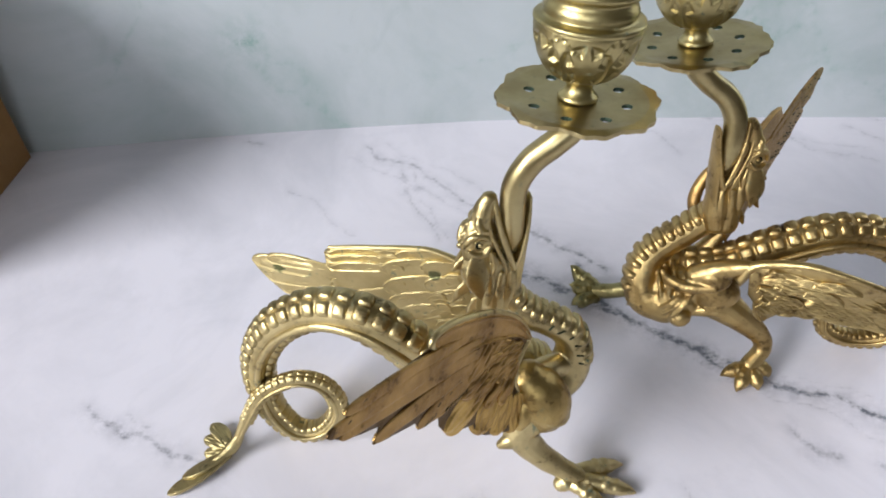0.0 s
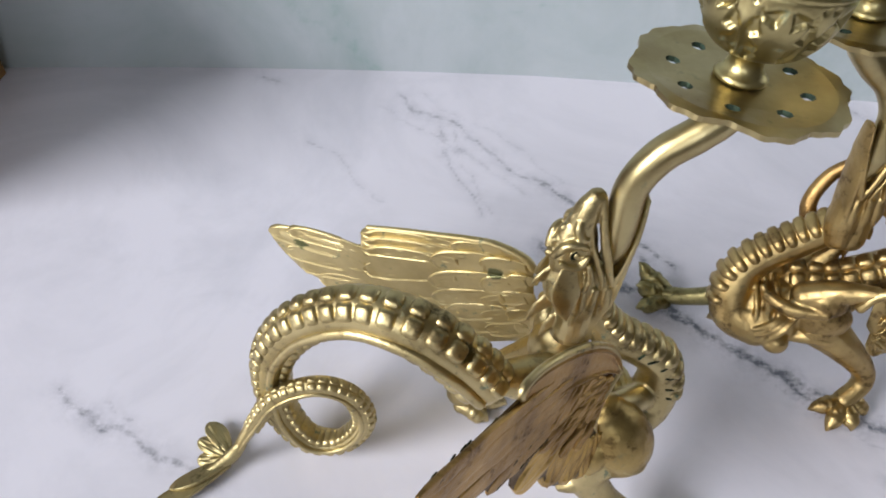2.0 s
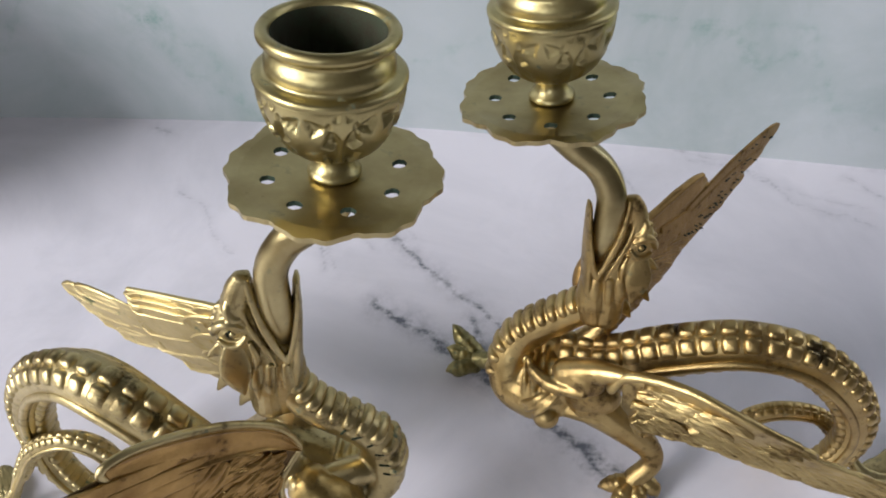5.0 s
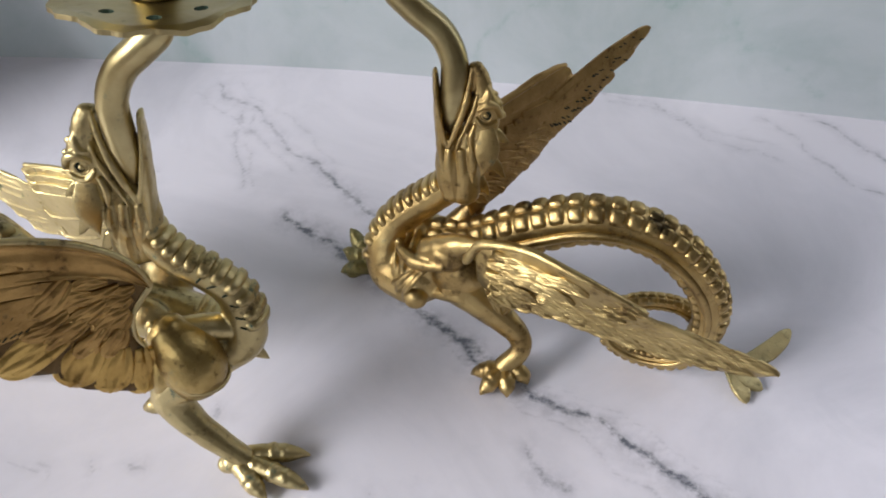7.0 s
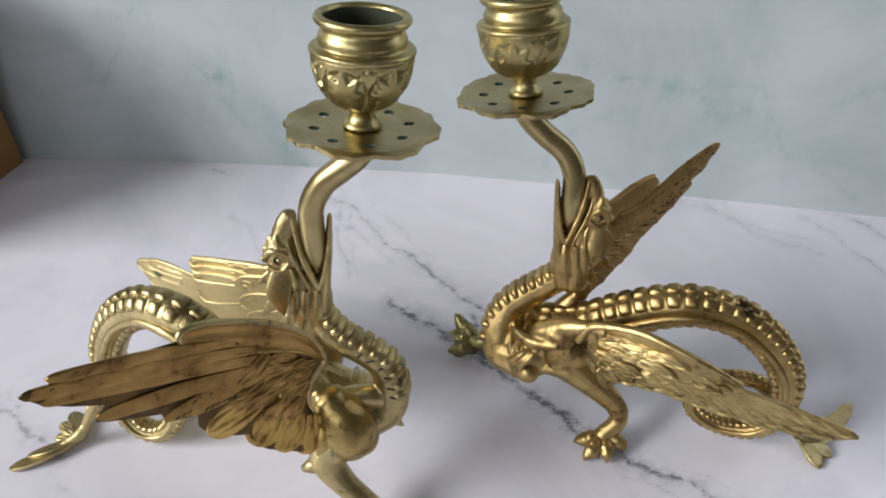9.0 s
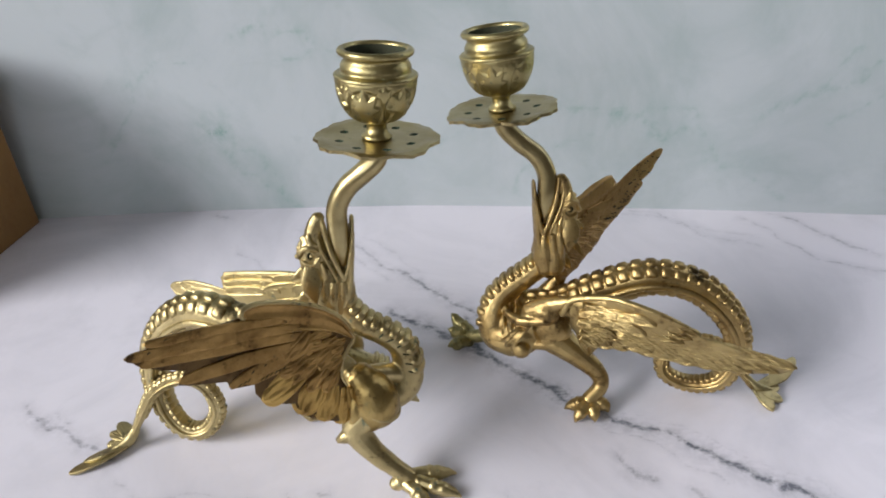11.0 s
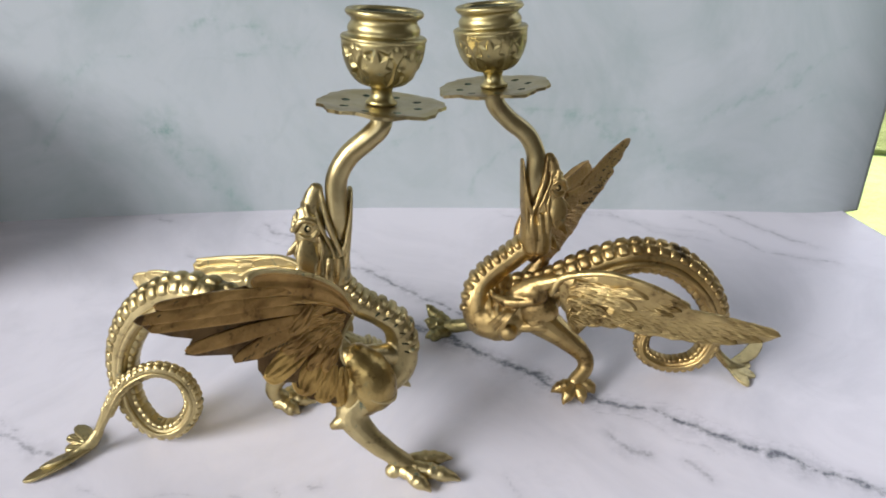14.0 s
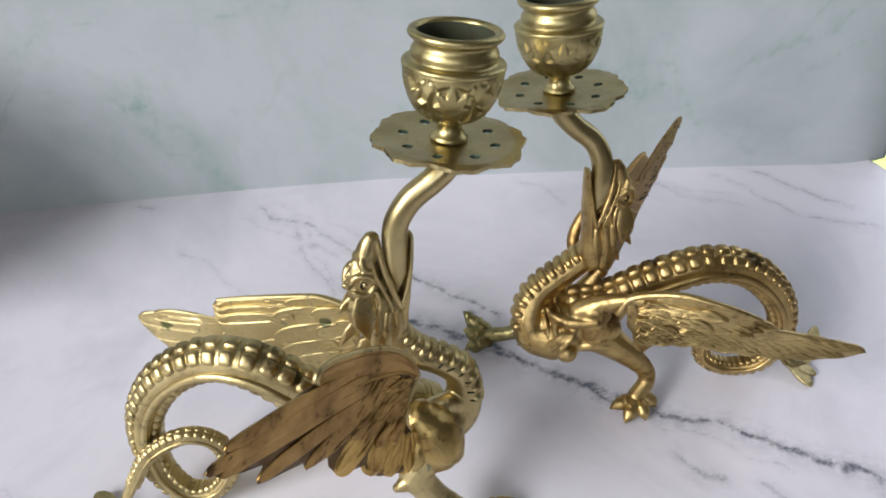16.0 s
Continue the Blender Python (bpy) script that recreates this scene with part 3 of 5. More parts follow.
def flat_plate(outline, at, thick, step=0.45):
    """A thin plate that fills an outline in a wing's plane and follows its bow."""
    from mathutils.geometry import delaunay_2d_cdt
    rim = []
    for (a, b), (c, d) in zip(outline, outline[1:] + outline[:1]):
        k = max(1, int(math.hypot(c - a, d - b) / step))
        rim += [(a + (c - a) * i / k, b + (d - b) * i / k) for i in range(k)]
    lo, hi = np.min(rim, axis=0), np.max(rim, axis=0)
    inner = [Vector((a, b)) for a in np.arange(lo[0] + 0.2, hi[0], step) for b in np.arange(lo[1] + 0.2, hi[1], step)]
    n = len(rim)
    vs, _, fs, *_ = delaunay_2d_cdt([Vector(p) for p in rim] + inner, [(i, (i + 1) % n) for i in range(n)], [], 1, 1e-5)
    m, k = Mesh(), len(vs)
    m.v = [tuple(at(v.x, v.y, side * thick)) for side in (1, -1) for v in vs]
    fs = [tuple(f) for f in fs]
    m.f = fs + [tuple(k + i for i in reversed(f)) for f in fs]
    once = {(a, b) for f in fs for a, b in zip(f, f[1:] + f[:1])}
    m.f += [(b, a, k + a, k + b) for a, b in once if (b, a) not in once]
    return m


def arm_band(upper, lower, at, thick, ridges):
    """The rounded arm of a wing: a raised rim round long grooves, from the shoulder to the wrist."""
    p, q = curve([(a, b, 0) for a, b in upper], 8), curve([(a, b, 0) for a, b in lower], 8)
    nu, nv = len(p), 33
    m = Mesh()
    for side in (1, -1):
        for i in range(nu):
            u = i / (nu - 1)
            for v in np.linspace(0, 1, nv):
                a, b, _ = p[i] * (1 - v) + q[i] * v
                edge = min(v, 1 - v, 0.9 * (1 - u))
                rim = math.exp(-((edge - 0.07) / 0.055) ** 2)
                groove = 0.5 + 0.5 * math.cos(2 * math.pi * ridges * v + 0.8 * math.sin(5 * u)) * (0.6 + 0.4 * math.sin(9 * u + 4 * v))
                h = (0.55 + 0.75 * rim + 0.42 * groove * min(1, edge / 0.2)) * min(1.0, 0.25 + edge * 12) * (1 - 0.55 * u ** 3)
                m.v.append(tuple(at(a, b, side * thick * h)))
    k = nu * nv
    for i in range(nu - 1):
        for j in range(nv - 1):
            c = i * nv + j
            m.f += [(c, c + nv, c + nv + 1, c + 1), (k + c, k + c + 1, k + c + nv + 1, k + c + nv)]
    ring = [i * nv for i in range(nu)] + [(nu - 1) * nv + j for j in range(1, nv)] + [i * nv + nv - 1 for i in range(nu - 2, -1, -1)] + list(range(nv - 2, 0, -1))
    m.f += [(ring[(i + 1) % len(ring)], ring[i], k + ring[i], k + ring[(i + 1) % len(ring)]) for i in range(len(ring))]
    return m


def build_wing(stick, o, w, mat, label):
    """A cast wing: a thin plate, its arm, long quills, rounded lobes and small coverts in relief on both faces."""
    rnd = random.Random(7)
    n = unit(w["normal"])
    root = np.array(w["root"]) - o
    ex = np.array(w["tip"]) - o - root
    ex = unit(ex - (ex @ n) * n)
    ey = np.cross(n, ex)
    ey, face = (ey, 1) if ey[2] > 0 else (-ey, -1)
    reach = max(f[2] for f in w["quills"])

    def at(a, b, lift=0.0):
        u = min(max(a / reach, 0), 1)
        return root + a * ex + b * ey + n * (w["bow"] * math.sin(math.pi * u) + w["tip_lift"] * u * u + w["camber"] * max(0.0, b) ** 2 + w["root_lift"] * max(0.0, 1 - a / 3) ** 1.5 * min(1.0, max(0.0, 0.4 + 0.4 * b)) + lift)

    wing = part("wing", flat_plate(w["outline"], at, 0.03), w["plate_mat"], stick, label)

    def feather(a, b, c, d, half, kind, thick, lift, tilt, paint, bend=0.0):
        start, end = at(a, b, lift), at(c, d, lift * 0.6)
        x = unit(end - start)
        y = unit(np.cross(n, x))
        z = np.cross(x, y)
        y, z = y * math.cos(tilt) + z * math.sin(tilt), z * math.cos(tilt) - y * math.sin(tilt)
        ob = part("feather", feather_mesh(np.linalg.norm(end - start), half, kind, thick, bend), paint, wing)
        ob.matrix_basis = placed(x * 100, y * 100, z * 100, start)

    kind, depth = w["kind"], w["depth"]
    for i, (a, b, c, d, half) in enumerate(w["quills"]):
        feather(a, b, c, d, half * w.get("spread", 1.12), kind, depth, 0.016 * (i % 2) - 0.008, 0.06 * face, mat, 0.02 * face)
    for i, (a, b, c, d, half) in enumerate(w["lobes"]):
        feather(a, b, c, d, half * 1.08, w["lobe_kind"], depth * w.get("lobe_depth", 1.1), 0.02 * (i % 2), 0.12 * face, w["lobe_mat"], 0.04 * face)
    for i, (a, b, c, d, half) in enumerate(w["coverts"]):
        for side in (1, -1):
            feather(a, b, c, d, half * 1.05, w["covert_kind"], depth * w.get("covert_depth", 0.8), side * (depth * w["step"] + 0.008 * (i % 4)), 0.12 * rnd.uniform(-1, 1) * w["mess"], mat, rnd.uniform(-0.22, 0.22) * w["mess"])
    for a, b, c, d, half in w["alula"]:
        feather(a, b, c, d, half, kind, depth * 1.35, 0.0, 0.0, mat, 0.06 * face)
    for a, b, c, d, half in w["quills"] if "dashes" in w else ():
        way, length = unit((c - a, d - b)), math.hypot(c - a, d - b)
        for i in range(w["dashes"]):
            u = (0.42 + 0.52 * (i + rnd.uniform(-0.3, 0.3)) / w["dashes"]) * length
            off = half * rnd.choice((-0.45, 0.4))
            mid = np.array((a, b)) + way * u + np.array((-way[1], way[0])) * off
            slant = unit(way + np.array((-way[1], way[0])) * rnd.uniform(-0.8, -0.3))
            for side in (1, -1):
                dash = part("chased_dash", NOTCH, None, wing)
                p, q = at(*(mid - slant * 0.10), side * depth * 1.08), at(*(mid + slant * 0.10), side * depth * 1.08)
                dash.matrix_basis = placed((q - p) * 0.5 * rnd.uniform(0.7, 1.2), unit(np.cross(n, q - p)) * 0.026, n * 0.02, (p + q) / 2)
    if "rim" in w:
        part("rim", Mesh().sweep([at(a, b) for a, b in w["rim"]], [0.05, 0.08] + [0.10] * (len(w["rim"]) - 4) + [0.09, 0.04], n, 10, 1.0, 6), w["rim_mat"], wing, "worn bright rim")
    if "shoulder" in w:
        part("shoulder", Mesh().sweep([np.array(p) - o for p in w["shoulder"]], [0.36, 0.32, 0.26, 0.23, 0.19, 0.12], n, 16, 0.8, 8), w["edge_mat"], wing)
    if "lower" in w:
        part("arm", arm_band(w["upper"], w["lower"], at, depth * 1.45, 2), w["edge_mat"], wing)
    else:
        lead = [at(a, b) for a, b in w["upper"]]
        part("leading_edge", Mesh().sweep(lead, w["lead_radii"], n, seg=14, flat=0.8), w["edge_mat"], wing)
    return wing


def leaf_relief(a, h, r):
    """Pointed palmette leaves left standing between cut-back hollows round the bowl."""
    if not 0.80 < h < 2.18:
        return 0.0
    x = ((a / (2 * math.pi) * 6) % 1.0 - 0.5) * 1.47
    total = 0.0
    for cx, cy, lengths, size in ((0.0, 1.28, ((0, 0.86), (40, 0.74), (-40, 0.74), (80, 0.62), (-80, 0.62), (125, 0.46), (-125, 0.46)), 1.0), (0.735, 1.86, ((0, 0.36), (50, 0.34), (-50, 0.34), (100, 0.3), (-100, 0.3)), 0.6),
                                  (-0.735, 1.86, ((0, 0.36), (50, 0.34), (-50, 0.34), (100, 0.3), (-100, 0.3)), 0.6)):
        dx, dy = x - cx, h - cy
        rho, ang = math.hypot(dx, dy), math.degrees(math.atan2(dx, dy))
        inside = 0.0
        for way, length in lengths:
            off = abs((ang - way + 180) % 360 - 180)
            if off < 60 and rho < length:
                u = rho * math.cos(math.radians(off)) / length
                half = 0.15 * size * math.sin(math.pi * min(1, max(0, u)) ** 0.8) + 0.015
                inside = max(inside, min(1.0, max(0.0, (half - rho * math.sin(math.radians(off))) / 0.03)))
        near = min(1, max(0, (rho - 0.22 * size) / 0.05)) * min(1, max(0, ((0.78 if size == 1 else 0.32) - rho) / 0.10)) * (abs(ang) < 135)
        total += near * (1 - inside)
    return -0.125 * min(1.0, total)


CUP_PROFILE = [(0.0, 0.02), (0.50, 0.02), (0.55, 0.05), (0.56, 0.12), (0.50, 0.18), (0.43, 0.24), (0.37, 0.36), (0.36, 0.48), (0.40, 0.60), (0.48, 0.68)]
CUP_TOP = [(1.43, 2.22), (1.47, 2.25), (1.47, 2.32), (1.41, 2.37), (1.31, 2.39), (1.24, 2.41), (1.215, 2.46), (1.235, 2.53), (1.23, 2.64), (1.17, 2.75), (1.12, 2.82), (1.12, 2.89), (1.18, 2.95),
           (1.28, 3.0), (1.33, 3.07), (1.33, 3.14), (1.28, 3.21), (1.20, 3.235), (1.12, 3.21), (1.07, 3.12), (1.04, 2.90), (1.02, 2.4), (1.0, 1.6), (0.0, 1.55)]


def build_cup(stick, at, mat, depth):
    bowl = [(0.48 + 0.96 * math.sin(k) ** 0.85, 0.68 + 1.52 * (1 - math.cos(k)) ** 0.92) for k in np.linspace(0.05, math.pi / 2, 42)]
    me = Mesh().lathe(CUP_PROFILE + bowl + CUP_TOP, 240, lambda a, h, r: depth * leaf_relief(a, h, r)).data("candle_cup", mat)
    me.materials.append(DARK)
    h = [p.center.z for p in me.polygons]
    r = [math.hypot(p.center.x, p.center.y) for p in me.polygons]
    # inner faces below the lip take the near-black brown and olive colour
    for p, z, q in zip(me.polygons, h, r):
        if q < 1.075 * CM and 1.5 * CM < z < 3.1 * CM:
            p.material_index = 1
    ob = part("candle_cup", me, mat, stick, "urn-shaped brass candle cup with leaf relief and a dark hollow")
    ob.matrix_basis = at
    return ob


def build_pan(stick, at, mat, phase):
    """A thin dished drip pan with a lobed, nicked rim and eight round holes."""
    from mathutils.geometry import delaunay_2d_cdt
    rim = []
    for k in range(160):
        a = 2 * math.pi * k / 160
        lobe = abs(math.cos(4 * (a - phase) + math.pi / 2))
        rim.append(((2.06 + 0.21 * lobe ** 0.55 + 0.04 * math.sin(24 * a) * lobe) * math.cos(a), (2.06 + 0.21 * lobe ** 0.55 + 0.04 * math.sin(24 * a) * lobe) * math.sin(a)))
    pts, edges = [Vector(p) for p in rim], [(k, (k + 1) % 160) for k in range(160)]
    centres = [(1.38 * math.cos(phase + i * math.pi / 4), 1.38 * math.sin(phase + i * math.pi / 4)) for i in range(8)]
    for cx, cy in centres:
        s = len(pts)
        pts += [Vector((cx + 0.165 * math.cos(b), cy + 0.165 * math.sin(b))) for b in np.linspace(0, 2 * math.pi, 16, endpoint=False)]
        edges += [(s + i, s + (i + 1) % 16) for i in range(16)]
    for rr, cnt in ((0.5, 16), (0.95, 24), (1.2, 32), (1.75, 64), (1.95, 80)):
        pts += [Vector((rr * math.cos(b), rr * math.sin(b))) for b in np.linspace(0, 2 * math.pi, cnt, endpoint=False)]
    vs, _, fs, *_ = delaunay_2d_cdt(pts, edges, [], 1, 1e-5)
    keep = []
    for f in fs:
        c = sum((vs[i] for i in f), Vector((0, 0))) / len(f)
        if all((c.x - x) ** 2 + (c.y - y) ** 2 > 0.155 ** 2 for x, y in centres):
            keep.append(tuple(f))

    def height(x, y):
        r, a = math.hypot(x, y), math.atan2(y, x)
        return 0.10 * max(0, (r - 1.1)) ** 1.5 - 0.05 * max(0.0, r - 1.95) / 0.3 + 0.035 * math.cos(8 * (a - phase)) * max(0, r - 1.6) + 0.03 * math.sin(3 * a + 1) * max(0, r - 1)

    n = len(vs)
    m = Mesh()
    m.v = [(v.x, v.y, height(v.x, v.y) + s) for s in (0.0, -0.12) for v in vs]
    count = {}
    for f in keep:
        for a, b in zip(f, f[1:] + f[:1]):
            count[(a, b)] = 1
    m.f = keep + [tuple(n + i for i in reversed(f)) for f in keep] + [(b, a, n + a, n + b) for a, b in count if (b, a) not in count]
    me = m.data("drip_pan", mat, False)
    me.materials.append(VERDIGRIS)
    for p in me.polygons:
        x, y = p.center.x / CM, p.center.y / CM
        if abs(p.normal.z) < 0.6 and math.hypot(x, y) < 1.8:
            p.material_index = 1
    ob = part("drip_pan", me, mat, stick, "thin lobed brass drip pan pierced with eight holes", False)
    ob.matrix_basis = at
    return ob


def build_head(stick, o, k):
    """The upturned head: a deep skull, a hooked snout and a thin lower jaw open round the stem, cheek lappets and a spined crest."""
    sn, jw, c = (np.array(k[n]) - o for n in ("snout", "jaw", "corner"))
    up = unit((sn + jw) / 2 - c)
    f = jw - sn
    f = unit(f - (f @ up) * up)
    s = np.cross(up, f)
    g = np.linalg.norm((sn + jw) / 2 - c) / 2.12

    def at(a, b, h):
        return c + g * (a * f + b * s + h * up)

    def tube(m, pts, radii, seg=10, flat=1.0, across=s):
        m.sweep([at(*p) for p in pts], [g * r for r in radii], across, seg, flat, 6)

    def block(pieces):
        m = Mesh()
        for q in (1, -1):
            for pts, radii, flat, across in pieces:
                tube(m, [(a, b * q, h) for a, b, h in pts], radii, 12, flat, across)
        return m

    m = Mesh()
    ax = (f, s, up)
    m.ball(at(-0.84, 0, 0.70), np.array((0.55, 0.39, 1.00)) * g, ax, 26, 18)
    m.ball(at(-0.78, 0, -0.20), np.array((0.60, 0.44, 0.80)) * g, ax, 26, 18)
    tube(m, [(-0.85, 0, 0.9), (-0.82, 0, 1.4), (-0.74, 0, 1.85), (-0.62, 0, 2.16)], [0.42, 0.34, 0.29, 0.22], 18)
    m.ball(at(-0.61, 0, 2.14), np.array((0.24, 0.23, 0.20)) * g, ax, 16, 10)
    tube(m, [(-0.35, 0, -2.0), (-0.35, 0, -1.2), (-0.36, 0, -0.5), (-0.40, 0, 0.1)], [0.52, 0.50, 0.44, 0.34], 20)
    m.ball(at(0.08, 0, -0.30), np.array((0.36, 0.38, 0.42)) * g, ax, 18, 12)
    tube(m, [(-0.05, 0, -2.0), (0.06, 0, -1.4), (0.12, 0, -0.8), (0.14, 0, -0.40)], [0.46, 0.50, 0.47, 0.38], 18)
    # lower jaw: a thin trough that closes the throat
    tube(m, [(0.10, 0, -1.9), (0.26, 0, -1.3), (0.36, 0, -0.6), (0.44, 0, 0.4), (0.51, 0, 1.2), (0.57, 0, 1.96)], [0.46, 0.46, 0.46, 0.44, 0.38, 0.25], 18, 0.36)
    sides = block([
        ([(-0.50, 0.12, 2.20), (-0.42, 0.26, 1.60), (-0.28, 0.36, 1.00), (-0.05, 0.42, 0.35), (0.16, 0.42, -0.22)], [0.09, 0.11, 0.12, 0.11, 0.08], 0.9, s),
        ([(0.58, 0.20, 2.05), (0.52, 0.34, 1.30), (0.39, 0.42, 0.55), (0.20, 0.43, -0.20)], [0.055, 0.065, 0.075, 0.075], 0.9, s),
        ([(-0.72, 0.19, 1.72), (-0.62, 0.32, 1.15), (-0.42, 0.40, 0.60), (-0.18, 0.45, 0.05), (-0.08, 0.45, -0.30)], [0.06, 0.08, 0.08, 0.07, 0.04], 0.8, s),
        ([(-0.90, 0.14, 1.76), (-1.00, 0.26, 1.52), (-0.93, 0.34, 1.30), (-0.76, 0.36, 1.24)], [0.07, 0.11, 0.11, 0.05], 1.0, s),
        ([(-1.40, 0.18, 0.74), (-1.26, 0.32, 1.08), (-1.00, 0.40, 1.18), (-0.72, 0.40, 1.00)], [0.09, 0.11, 0.11, 0.05], 0.9, s),
        ([(-1.28, 0.32, 0.62), (-1.10, 0.40, 0.52), (-0.86, 0.43, 0.52), (-0.66, 0.42, 0.76)], [0.06, 0.08, 0.08, 0.04], 0.9, s),
        ([(-0.60, 0.41, 0.50), (-0.50, 0.45, 0.10), (-0.56, 0.45, -0.30)], [0.08, 0.12, 0.05], 0.8, s),
        ([(-0.55, 0.40, -0.30), (-0.60, 0.46, -0.80), (-0.62, 0.42, -1.42)], [0.12, 0.15, 0.05], 0.6, f),
        ([(-0.22, 0.42, -0.35), (-0.28, 0.46, -0.90), (-0.30, 0.42, -1.52)], [0.11, 0.14, 0.05], 0.6, f),
        ([(0.12, 0.38, -0.40), (0.14, 0.44, -0.90), (0.08, 0.42, -1.45)], [0.10, 0.13, 0.05], 0.6, f)])
    m.put(sides.v, sides.f)
    for a, h, size in ((-0.82, 1.96, 0.08), (-1.00, 1.68, 0.10), (-1.17, 1.38, 0.12), (-1.30, 1.04, 0.13), (-1.38, 0.70, 0.14)):
        m.ball(at(a, 0, h), np.array((1.2, 0.8, 0.9)) * size * g, ax, 12, 8)
    for way in (((-1.18, 0.08), (-1.42, -0.04), (-1.66, -0.22)), ((-1.12, -0.85), (-1.38, -1.10), (-1.60, -1.42)), ((-0.78, -1.60), (-0.98, -1.82), (-1.14, -2.10))):
        tube(m, [(a, 0, h) for a, h in way], [0.27, 0.18, 0.05], 10, 0.42, up)
    head = fused(part("head", m, k["mat"], stick, "upturned beaked dragon head with open jaws"), 0.026, 1)
    rough = head.modifiers.new("chased", "DISPLACE")
    rough.texture, rough.texture_coords, rough.strength, rough.mid_level = CHASED, "GLOBAL", 0.00018, 0.5
    for q in (1, -1):
        lap = Mesh()
        tube(lap, [(-1.00, 0.34 * q, 0.28), (-1.02, 0.44 * q, -0.15), (-1.00, 0.54 * q, -0.52), (-0.90, 0.60 * q, -1.02)], [0.26, 0.38, 0.31, 0.03], 18, 0.19, f)
        part("cheek_lappet", lap, k["mat"], head)
        # dark disc on the skull puts a deep socket's shade into colour
        part("socket_shade", Mesh().ball(at(-0.95, 0.355 * q, 0.84), (0.165 * g, 0.045 * g, 0.16 * g), ax, 16, 10), GROOVE_DARK, head, "dark disc carrying the eye socket's painted shade")
        e = Mesh().ball(at(-0.95, 0.375 * q, 0.84), (0.085 * g, 0.075 * g, 0.085 * g), ax, 14, 10)
        part("eyeball", e, k["mat"], head)
        ring = [at(-0.95 + 0.18 * math.cos(b), 0.385 * q, 0.84 + 0.17 * math.sin(b)) for b in np.linspace(0, 2 * math.pi, 17)]
        part("eye_rim", Mesh().sweep(ring, [0.022 * g] * 17, s, 8, 1.0, 2), k["mat"], head)
    return head


def build_leg(stick, o, leg, mat):
    m = Mesh()
    pts = [np.array(p) - o for p in leg["shank"]]
    m.sweep(pts, leg["radii"], (0.2, 1, 0.1), 14, 1.0, 6)
    if "heel" in leg:
        m.sweep([np.array(p) - o for p in leg["heel"]], [0.34, 0.30, 0.17], (0, 1, 0.2), 12, 1.0, 5)
    ob = fused(part("leg", m, mat, stick), 0.045, 2)
    for k, toe in enumerate(leg["toes"]):
        t = Mesh()
        a, b, c = (np.array(p) - o for p in toe)
        d = unit(np.cross(c - a, (0, 0, 1)))
        c = b * 0.3 + c * 0.7
        w = leg["girth"]
        t.sweep([a, a * 0.5 + b * 0.5 + np.array((0, 0, 0.10)), b, b * 0.45 + c * 0.55 + np.array((0, 0, 0.06)), c], [0.34 * w, 0.31 * w, 0.32 * w, 0.22 * w, 0.05], d, 12, 0.95, 5)
        for u, swell in ((0.34 + 0.05 * k, 1.0), (0.74, 1.06)):
            t.ball(a * (1 - u) + b * u + np.array((0, 0, 0.08)), (0.24, 0.335 * w * swell, 0.32 * w * swell), (unit(b - a), d, np.cross(unit(b - a), d)), 14, 10)
        t.ball(b + np.array((0, 0, 0.05)), (0.32 * w, 0.32 * w, 0.30 * w), seg=12, rings=8)
        fused(part("toe", t, mat, ob), 0.04, 1)
    return ob


def build_tail(stick, o, tail, mat, side, bead):
    stops = [0, 0.12, 0.35, 0.5, 0.62, 0.9, 1.0]
    pts = [np.array(p) - o for p in tail]
    n = len(pts)
    radii = np.interp(np.linspace(0, 1, n), stops, [0.72, 0.74, 0.58, 0.43, 0.33, 0.27, 0.16])
    m = Mesh().sweep(pts, radii, side, 18, 0.96, 8)
    p = curve(pts, 40)
    r = np.interp(np.linspace(0, 1, len(p)), np.linspace(0, 1, n), radii)
    t, s, d = frames(p, side)
    d = -d
    ob = part("tail", m, mat, stick, "long arched tail with rows of bead scales and a curled end")
    for q in (1, -1):
        line = [p[i] + s[i] * q * r[i] * 0.98 - d[i] * r[i] * 0.20 for i in range(0, len(p), 10)]
        part("flange", Mesh().sweep(line, [max(0.06, 0.26 * r[i]) for i in range(0, len(p), 10)], d[0], 8, 0.9, 2), mat, ob)
    along = np.r_[0, np.cumsum(np.linalg.norm(np.diff(p, axis=0), axis=1))]
    x = 0.05
    while x < along[-1] * 0.95:
        i = int(np.searchsorted(along, x))
        w = r[i]
        step = max(0.70 * w + 0.03, 0.27)
        lean = 0.30 * (1 if s[i][1] < 0 else -1)
        for q in (0.43, -0.43):
            angle = q + lean
            z = d[i] * math.cos(angle) + s[i] * math.sin(angle)
            y = unit(np.cross(z, t[i]))
            b = part("scale", bead, None, ob)
            b.matrix_basis = placed(t[i] * step * 0.53, y * w * 0.40, z * w * 0.37, p[i] + z * w * 0.77)
        c = p[i] - d[i] * w * 0.80
        b = part("belly_plate", bead, None, ob)
        b.matrix_basis = placed(unit(t[i] - 0.3 * d[i]) * step * 0.62, s[i] * w * 0.78, d[i] * w * 0.42, c)
        x += step
    return ob


